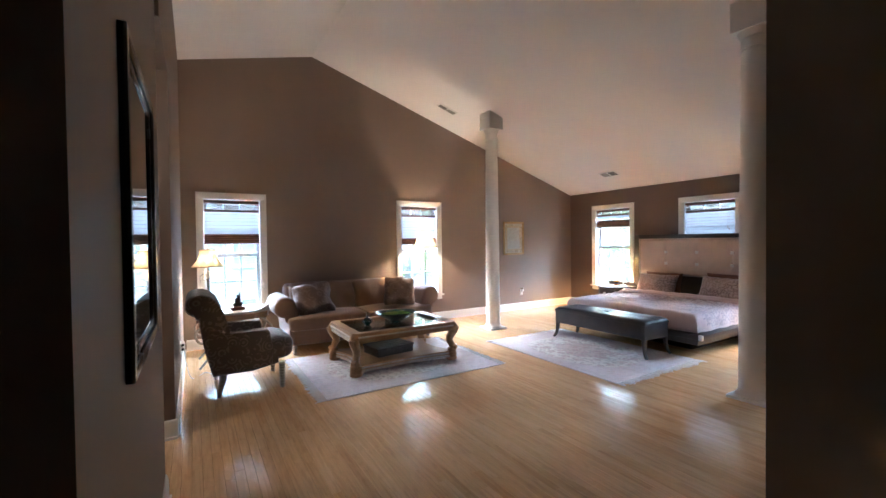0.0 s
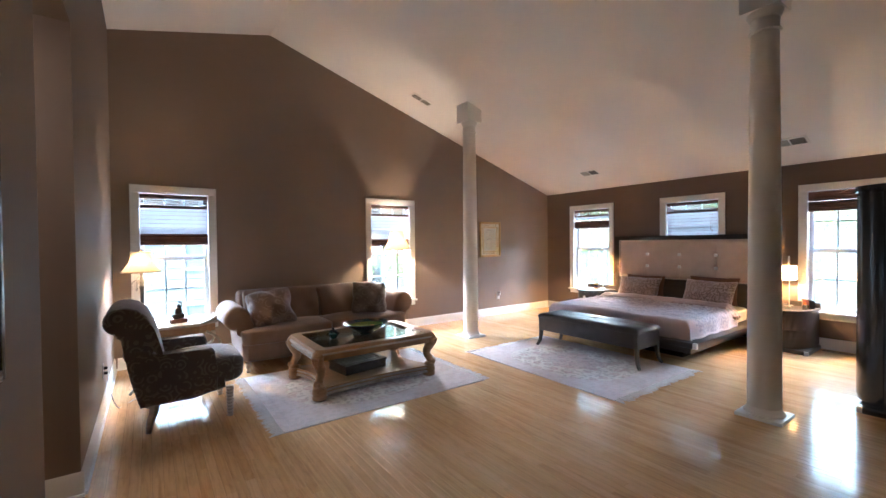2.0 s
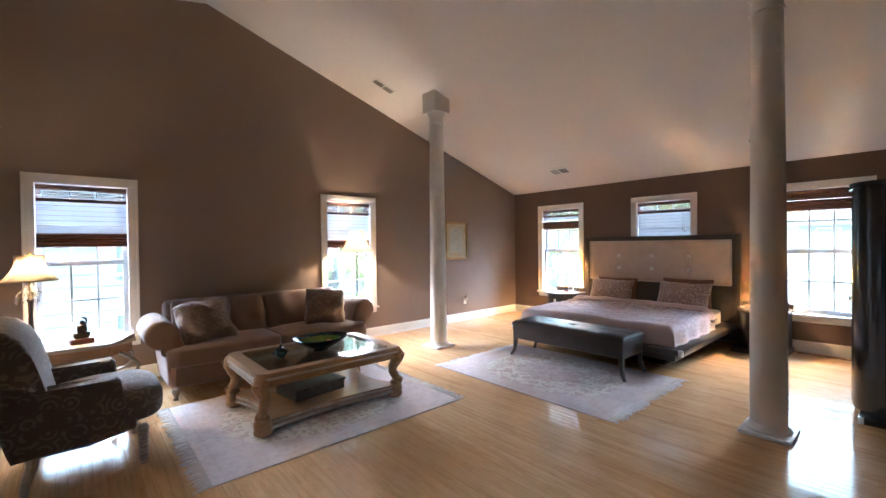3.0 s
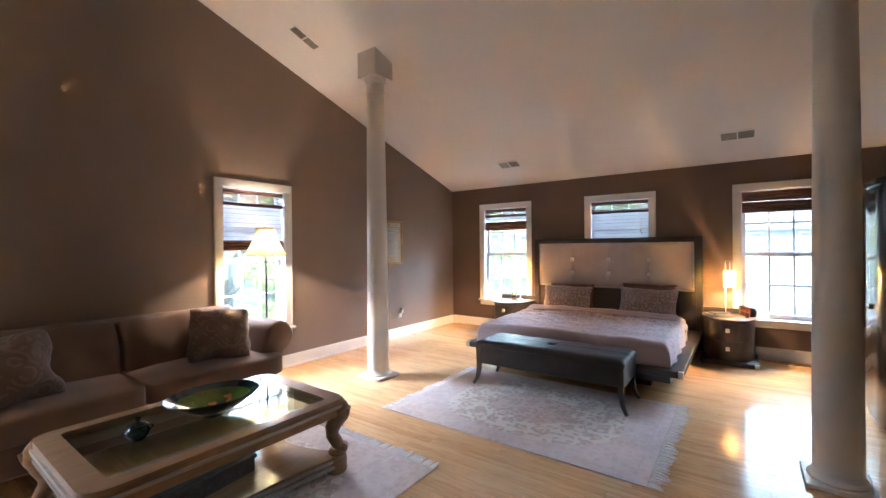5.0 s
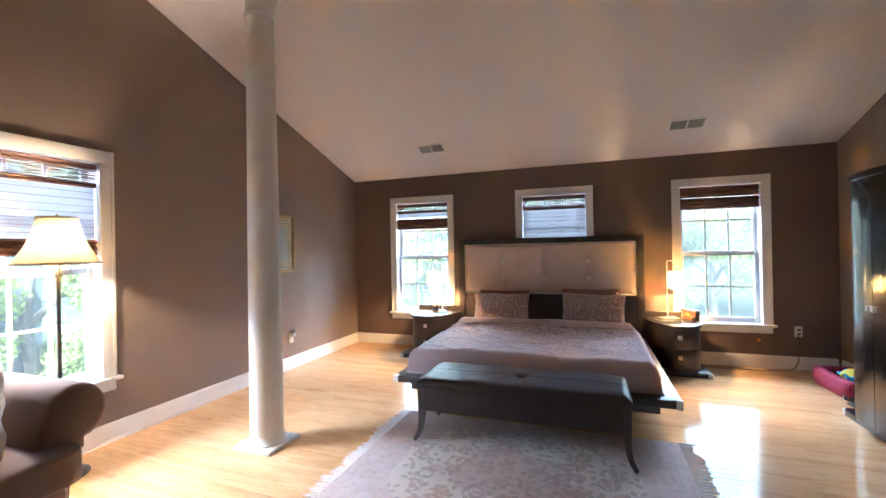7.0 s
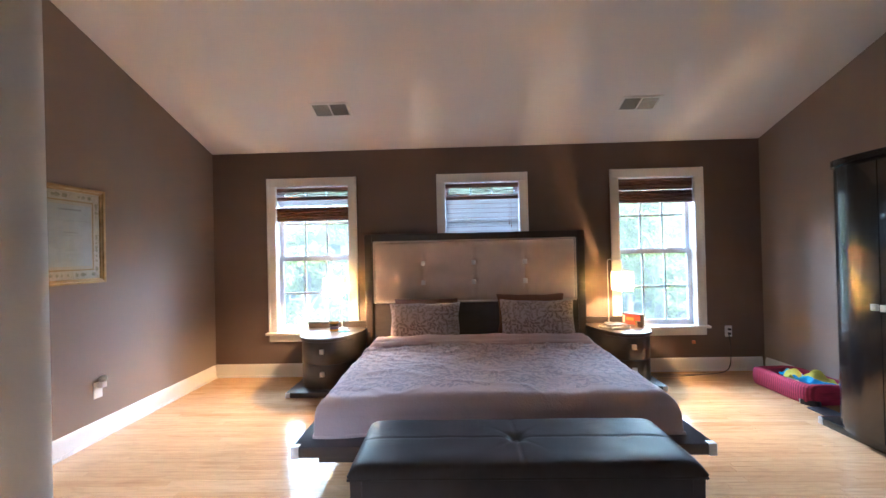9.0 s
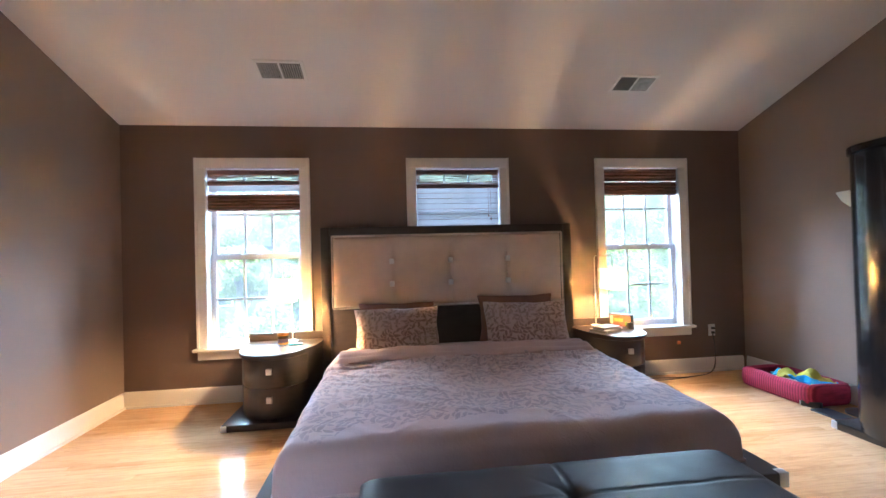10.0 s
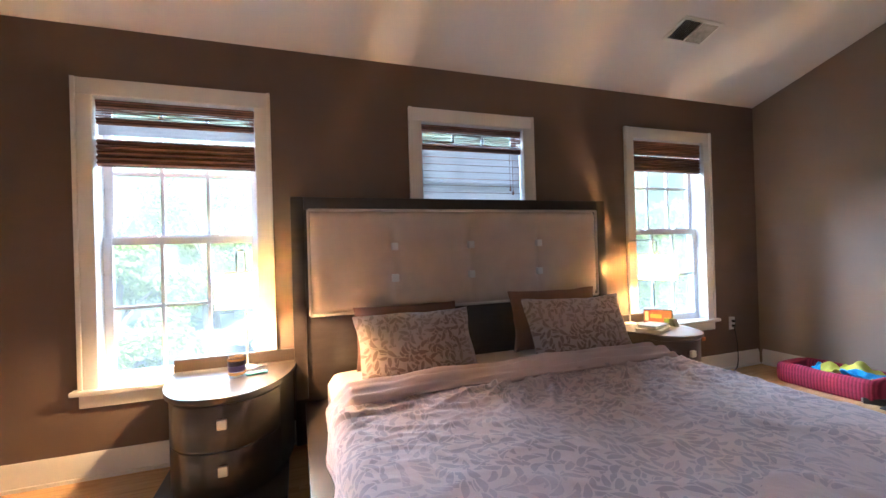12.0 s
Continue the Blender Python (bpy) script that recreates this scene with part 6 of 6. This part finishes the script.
clock = thing("alarm_clock", 7.33, 1.56, NS, -55, "red and black box-shaped clock radio with bright panel", "clock")
part("body", box(-0.03, 0.03, -0.105, 0.105, 0, 0.115, 0.008), PLASTIC_B, clock)
part("front_panel", box(-0.0325, -0.0305, -0.098, 0.098, 0.008, 0.107, 0.001, 1), CLOCK_RED, clock, "red front panel")
part("dial_bar", box(-0.0340, -0.0327, -0.03, 0.055, 0.045, 0.075), AMBER, clock)
part("side_stripe", box(-0.0340, -0.0327, 0.065, 0.092, 0.02, 0.095), PAPER, clock)
part("green_corner", box(-0.0340, -0.0327, -0.09, -0.045, 0.014, 0.05), LIME, clock)
stand = thing("phone_stand", 7.18, 1.56, NS, 0, "small black stand beside the clock", "stand")
part("block", prism([(-0.03, 0), (0.03, 0), (0.03, 0.055), (-0.005, 0.055)], -0.02, 0.02, "y", 0.003), PLASTIC_B, stand)


def wardrobe():
    root = thing("wardrobe", 5.615, 0.155, 0, 0, "tall black lacquered bow-front wardrobe with two doors", "wardrobe")
    half, depth = 0.49, 0.64
    shape = [(yy, -xx) for xx, yy in d_shape(half, depth, 3.6, 48)]
    part("plinth", prism(clipped(-0.54, 0.54, 0.0, 0.58, 0.03) , 0, 0.055, "z", 0.005), BLACKWOOD, root)
    for s in (-0.54, 0.54):
        k = 1 if s > 0 else -1
        part("corner_cap", box(*sorted((s + 0.002 * k, s - 0.035 * k)), 0.548, 0.582, 0.003, 0.053, 0.003), CHROME, root, "brushed metal corner cap")
    part("body", prism(shape, 0.0552, 1.83, "z"), BLACKWOOD, root)
    top = [(yy * 1.035, -xx * 1.03) for xx, yy in d_shape(half, depth, 3.6, 48)]
    part("top", prism(top, 1.8302, 1.872, "z", 0.006), BLACKWOOD, root)
    out = [(yy * 1.008, -xx * 1.012) for xx, yy in d_shape(half, depth, 3.6, 48)]
    mid = len(out) // 2
    for a, b, s in ((9, mid, 1), (mid, len(out) - 9, -1)):
        sub = out[a:b + 1]
        if s > 0:
            sub[-1] = (0.003, sub[-1][1])
        else:
            sub[0] = (-0.003, sub[0][1])
        inner = [(x * 0.985, y - 0.004) for x, y in sub]
        door = part("door", prism(sub + inner[::-1], 0.09, 1.81, "z", 0.002, 1), BLACKWOOD, root, "tall glossy curved door")
        yh = max(p[1] for p in sub)
        part("handle", box(s * 0.028 - 0.016, s * 0.028 + 0.016, yh - 0.002, yh + 0.022, 0.895, 0.935, 0.003), CHROME, door, "square brushed metal pull")
    return root


wardrobe()


def torchiere():
    root = thing("torchiere_lamp", 6.295, 0.29, 0, 0, "white torchiere floor lamp, unlit, beside the wardrobe", "lamp")
    part("base", lathe([(0.0, 0.0), (0.108, 0.0), (0.108, 0.015), (0.06, 0.03), (0.02, 0.05), (0.0, 0.05)], 32), PLASTIC_B, root, "round black base")
    part("pole", lathe([(0.0, 0.045), (0.012, 0.045), (0.012, 0.85), (0.015, 0.855), (0.015, 0.88), (0.011, 0.885), (0.011, 1.52), (0.0, 1.52)], 16), PLASTIC_W, root)
    part("bowl", lathe([(0.0, 1.515), (0.025, 1.515), (0.045, 1.53), (0.085, 1.57), (0.115, 1.635), (0.112, 1.637), (0.08, 1.575), (0.04, 1.54), (0.0, 1.53)], 36), PLASTIC_W, root, "white bowl shade")
    return root


torchiere()


def soft_sign(v):
    return math.copysign(abs(v) ** 0.6, v)


def dog_bed():
    root = thing("pet_bed", 6.795, 0.35, 0, 1, "magenta corduroy pet bed with a bright blanket", "pet bed")
    a, b = 0.31, 0.185
    part("base_cushion", rounded(-a + 0.05, a - 0.05, -b + 0.05, b - 0.05, 0.0, 0.09, 5, 6, 0.006), FLEECE, root, "cream fleece cushion")
    path, n = [], 56
    for i in range(n):
        t = 2 * math.pi * i / n
        c, s = math.cos(t), math.sin(t)
        path.append(Vector((a * abs(c) ** 0.3 * (1 if c > 0 else -1), b * abs(s) ** 0.3 * (1 if s > 0 else -1), 0)))
    bm = bmesh.new()
    rings = []
    for i, p in enumerate(path):
        d = (path[(i + 1) % n] - path[i - 1]).normalized()
        out = Vector((d.y, -d.x, 0))
        hgt = 0.082 + 0.010 * noise.noise(p * 4)
        rings.append([bm.verts.new(p - out * 0.01 + out * 0.040 * soft_sign(math.cos(2 * math.pi * k / 12)) + Vector((0, 0, hgt + hgt * soft_sign(math.sin(2 * math.pi * k / 12))))) for k in range(12)])
    for i in range(n):
        r0, r1 = rings[i], rings[(i + 1) % n]
        for k in range(12):
            bm.faces.new((r0[k], r0[(k + 1) % 12], r1[(k + 1) % 12], r1[k]))
    part("bolster", bm, DOG_RED, root, "padded ribbed magenta rim", 180)
    return root


dog_bed()
bm = bmesh.new()
bmesh.ops.create_grid(bm, x_segments=44, y_segments=36, size=1)
for v in bm.verts:
    x, y = v.co.x * 0.19, v.co.y * 0.13
    z = 0.135 + 0.055 * noise.noise(Vector((x * 9, y * 9, 2))) + 0.03 * noise.noise(Vector((x * 20, y * 20, 6))) + 0.045 * math.exp(-((x + 0.02) ** 2 + y * y) / 0.012)
    v.co = Vector((x, y, max(z, 0.088)))
bk = finish("blanket", bm, BLANKET, smooth=180)
bk.modifiers.new("thick", "SOLIDIFY").thickness = 0.008
bk.matrix_world = pose(6.70, 0.345, 0.018, 0, 0, -12)
tagged(bk, "crumpled yellow, blue and red blanket in the pet bed", "blanket")
tagged(finish("magazine", box(6.24, 6.44, 0.44, 0.58, 0.0, 0.012, 0.002, 1), BOOK_DARK), "dark magazine lying on the floor by the wardrobe", "magazine")
adapter = thing("power_adapter", 6.50, 0.50, 0, 30, "black power adapter with chrome ends on the floor", "adapter")
part("body", box(-0.06, 0.06, -0.03, 0.03, 0, 0.045, 0.006), PLASTIC_B, adapter)
part("end_cap", box(0.0602, 0.068, -0.026, 0.026, 0.006, 0.04, 0.003), CHROME, adapter)

# ---- outside ----
GZ = -3.2
bm = bmesh.new()
bmesh.ops.create_grid(bm, x_segments=2, y_segments=2, size=1500)
for v in bm.verts:
    v.co.z = GZ
tagged(finish("ground", bm, GRASS, smooth=0), "green lawn round the house", "ground", kind="structure")
tagged(finish("road", box(21.0, 27.5, -300, 300, GZ - 0.2, GZ + 0.02), ASPHALT, smooth=0), "grey asphalt street", "road", kind="structure")
tagged(finish("kerb", box(20.75, 21.0, -300, 300, GZ - 0.2, GZ + 0.14, 0.02), CONCRETE), "pale concrete kerb", "kerb", kind="structure")
tagged(finish("pavement", box(17.6, 19.2, -300, 300, GZ - 0.2, GZ + 0.04), CONCRETE, smooth=0), "pale concrete pavement", "pavement", kind="structure")
tagged(finish("driveway", box(27.5, 40.0, 6.0, 10.5, GZ - 0.2, GZ + 0.03), CONCRETE, smooth=0), "pale concrete driveway", "driveway", kind="structure")


def house(x, y, rz, w, d, h, label):
    root = thing("house", x, y, GZ, rz, label, "house", "neighbour houses")
    body = part("wall", box(-w / 2, w / 2, -d / 2, d / 2, 0, h), SIDING, root, "pale horizontal siding", 0)
    for i in range(int(h / 0.4)):
        z = 0.2 + i * 0.4
        part("siding_board", box(-w / 2 - 0.02, w / 2 + 0.02, -d / 2 - 0.025, -d / 2 - 0.002, z, z + 0.36), SIDING, body)
    rise = d * 0.34
    part("roof", prism([(-d / 2 - 0.5, h - 0.05), (d / 2 + 0.5, h - 0.05), (d / 2 + 0.5, h + 0.12), (0, h + rise + 0.12), (-d / 2 - 0.5, h + 0.12)], -w / 2 - 0.4, w / 2 + 0.4, "x"), ROOF, root, "grey shingled roof", 0)
    cols = max(3, int(w / 2.6))
    for f in range(2):
        for i in range(cols):
            u = -w / 2 + w * (i + 0.5) / cols
            z = 0.9 + f * 2.9
            win = part("window", box(u - 0.5, u + 0.5, -d / 2 - 0.05, -d / 2 - 0.026, z, z + 1.5), DARK_GLASS, root)
            part("frame", ring([(u - 0.6, z - 0.1), (u + 0.6, z - 0.1), (u + 0.6, z + 1.6), (u - 0.6, z + 1.6)], [(u - 0.5, z), (u + 0.5, z), (u + 0.5, z + 1.5), (u - 0.5, z + 1.5)], 0, 0.07), TRIM, win).matrix_basis = pose(0, -d / 2 - 0.026, 0, 90, 0, 0)
    return root


house(41.0, 2.5, -90, 12, 9, 5.6, "white two-storey house across the street")
house(42.0, 22.0, -90, 13, 9, 5.6, "pale two-storey house across the street")
house(2.0, 22.5, 0, 15, 9, 5.8, "pale two-storey house next door")


def leaf_cloud(bm, centre, radius, count, rng, size):
    for _ in range(count):
        d = Vector((rng.gauss(0, 1), rng.gauss(0, 1), rng.gauss(0, 1))).normalized() * radius * rng.uniform(0.55, 1.05)
        d.z *= 0.8
        p = centre + d
        n = Vector((rng.gauss(0, 1), rng.gauss(0, 1), rng.gauss(0.6, 1))).normalized()
        a = n.orthogonal().normalized() * size * rng.uniform(0.7, 1.3)
        b = n.cross(a) * 0.55
        bm.faces.new([bm.verts.new(q) for q in (p - a, p + b, p + a, p - b)])


def tree(x, y, h, seed):
    rng = random.Random(seed)
    root = thing("tree", x, y, GZ, 0, "leafy green tree outside the windows", "tree", "trees outside")
    part("trunk", tube(curve_points([(0, 0, -0.05), (0.1, 0.05, h * 0.2), (-0.05, 0.1, h * 0.42), (0.1, 0, h * 0.7)], 4), [0.24 - 0.012 * i for i in range(13)], 10), BARK, root)
    crown = bmesh.new()
    for k in range(11):
        a = k * 2.4 + rng.uniform(0, 1)
        r = h * rng.uniform(0.14, 0.30)
        z = h * rng.uniform(0.16, 0.86)
        tip = Vector((r * math.cos(a), r * math.sin(a), z))
        mid = Vector((r * 0.4 * math.cos(a), r * 0.4 * math.sin(a), z - h * 0.10))
        part("limb", tube([(0.02, 0.03, max(z - h * 0.22, h * 0.06)), mid, tip], [0.09, 0.06, 0.02], 6), BARK, root)
        for _ in range(3):
            off = Vector((rng.gauss(0, 1), rng.gauss(0, 1), rng.gauss(0, 0.7))) * h * 0.07
            leaf_cloud(crown, tip + off, h * rng.uniform(0.08, 0.14), 420, rng, 0.085)
    tagged(part("crown", crown, LEAVES, root, "loose green foliage", 0), kind="stuff")
    return root


# glowing sheet of distant woods; its emission imitates hazy daylight
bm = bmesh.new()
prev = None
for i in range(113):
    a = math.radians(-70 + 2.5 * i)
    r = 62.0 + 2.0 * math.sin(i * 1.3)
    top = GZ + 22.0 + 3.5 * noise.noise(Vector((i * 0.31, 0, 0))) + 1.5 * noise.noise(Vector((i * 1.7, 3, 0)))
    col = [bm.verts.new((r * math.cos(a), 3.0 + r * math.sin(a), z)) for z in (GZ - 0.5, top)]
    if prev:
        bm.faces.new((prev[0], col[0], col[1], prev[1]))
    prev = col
tagged(finish("backdrop", bm, WOODS, smooth=180), "self-lit backdrop of pale woods, daylight haze painted in", "backdrop", kind="structure")
rows = [(28.5 + 2.2 * ((i * 7) % 4), -21.0 + 4.3 * i, 7.2 + ((i * 5) % 4) * 0.7) for i in range(12) if i not in (5, 6, 8)]
rows += [(19.9, 9.4, 5.6), (20.1, 12.8, 6.4), (19.8, -4.8, 6.6), (20.4, -10.0, 7.2), (33.0, 9.0, 6.4), (9.0, 17.5, 6.4), (13.5, 18.6, 7.2), (18.0, 17.0, 7.0)]
for i, (x, y, h) in enumerate(rows):
    tree(x, y, h, i + 3)


def parked_car(x, y, rz):
    root = thing("parked_car", x, y, GZ + 0.02, rz, "silver car parked across the street", "car")
    side = [(-2.1, 0.30), (2.1, 0.30), (2.2, 0.55), (2.1, 0.80), (1.2, 0.92), (0.6, 1.38), (-0.9, 1.42), (-1.6, 1.0), (-2.1, 0.92)]
    body = part("body", prism(side, -0.85, 0.85, "y", 0.09, 3), CAR_PAINT, root)
    for s in (-1, 1):
        part("side_window", prism([(-1.35, 0.98), (0.95, 0.98), (0.52, 1.32), (-0.86, 1.35)], *sorted((s * 0.845, s * 0.855)), "y"), DARK_GLASS, body)
        for u in (-1.35, 1.35):
            bm = lathe([(0.0, -0.1), (0.31, -0.1), (0.33, -0.05), (0.33, 0.05), (0.31, 0.1), (0.0, 0.1)], 24)
            bmesh.ops.transform(bm, matrix=pose(u, s * 0.80, 0.33, 90, 0, 0), verts=bm.verts)
            wheel = part("wheel", bm, RUBBER, root, "black tyre")
            bm = lathe([(0.0, -0.105), (0.2, -0.105), (0.2, 0.105), (0.0, 0.105)], 16)
            bmesh.ops.transform(bm, matrix=pose(u, s * 0.80, 0.33, 90, 0, 0), verts=bm.verts)
            part("rim", bm, CHROME, wheel)
    return root


parked_car(26.2, 4.8, 90)

# ---- floor: maple strips laid along the room ----
floor = tagged(finish("floor", box(-1.7, E + 0.02, HALL_S, N + 0.02, -0.12, -0.0065), SUBFLOOR, smooth=0), "glossy maple strip floor", "floor", kind="structure")
PW, LENGTHS = 0.0572, (0.6, 0.9, 1.2, 1.5)


def plank_faces(bm, x0, x1, y0, y1, tilt=0.0):
    g, c = 0.0002, 0.0007
    x0, x1, y0, y1 = x0 + g, x1 - g, y0 + g, y1 - g
    zl, zr = -tilt, tilt
    top = [bm.verts.new(p) for p in ((x0 + c, y0 + c, zl), (x1 - c, y0 + c, zr), (x1 - c, y1 - c, zr), (x0 + c, y1 - c, zl))]
    low = [bm.verts.new(p) for p in ((x0, y0, zl - 0.0012), (x1, y0, zr - 0.0012), (x1, y1, zr - 0.0012), (x0, y1, zl - 0.0012))]
    bot = [bm.verts.new((v.co.x, v.co.y, -0.006)) for v in low]
    bm.faces.new(top)
    for a, b in ((top, low), (low, bot)):
        for i in range(4):
            bm.faces.new((a[i], b[i], b[(i + 1) % 4], a[(i + 1) % 4]))


plank_mesh = {}
for length in LENGTHS:
    bm = bmesh.new()
    plank_faces(bm, -PW / 2, PW / 2, -length / 2, length / 2)
    me = bpy.data.meshes.new("plank")
    bm.to_mesh(me)
    bm.free()
    me.materials.append(FLOOR)
    plank_mesh[length] = me
rng = random.Random(11)
rest = bmesh.new()
made = 0
for k in range(int(-1.6 / PW), int((E - 0.0) / PW)):
    x0 = k * PW + 0.01
    xc = x0 + PW / 2
    lo, hi = HALL_S, N - 0.002
    if xc < -0.005:
        runs = ((-1.0, 0.29), (2.24, 3.09))
    elif xc > HALL_E:
        runs = ((S, hi),)
    else:
        runs = ((lo, hi),)
    for r0, r1 in runs:
        y = r0 - rng.uniform(0, 1.2)
        while y < r1:
            length = rng.choice(LENGTHS)
            a, b = max(y, r0), min(y + length, r1)
            tilt = rng.uniform(-0.00030, 0.00030)
            whole = b - a > length - 1e-6
            if whole and made < 300 and 0.3 < xc < 3.9 and 0.4 < (a + b) / 2 < 4.4:
                ob = new("plank", plank_mesh[length])
                ob.parent = floor
                ob.matrix_basis = pose(xc, (a + b) / 2, 0, 0, -math.degrees(tilt / (PW / 2)), 0)
                made += 1
            elif b - a > 0.02:
                plank_faces(rest, x0, x0 + PW, a, b, tilt)
            y += length
tagged(part("planks", rest, FLOOR, floor, smooth=0), kind="stuff")
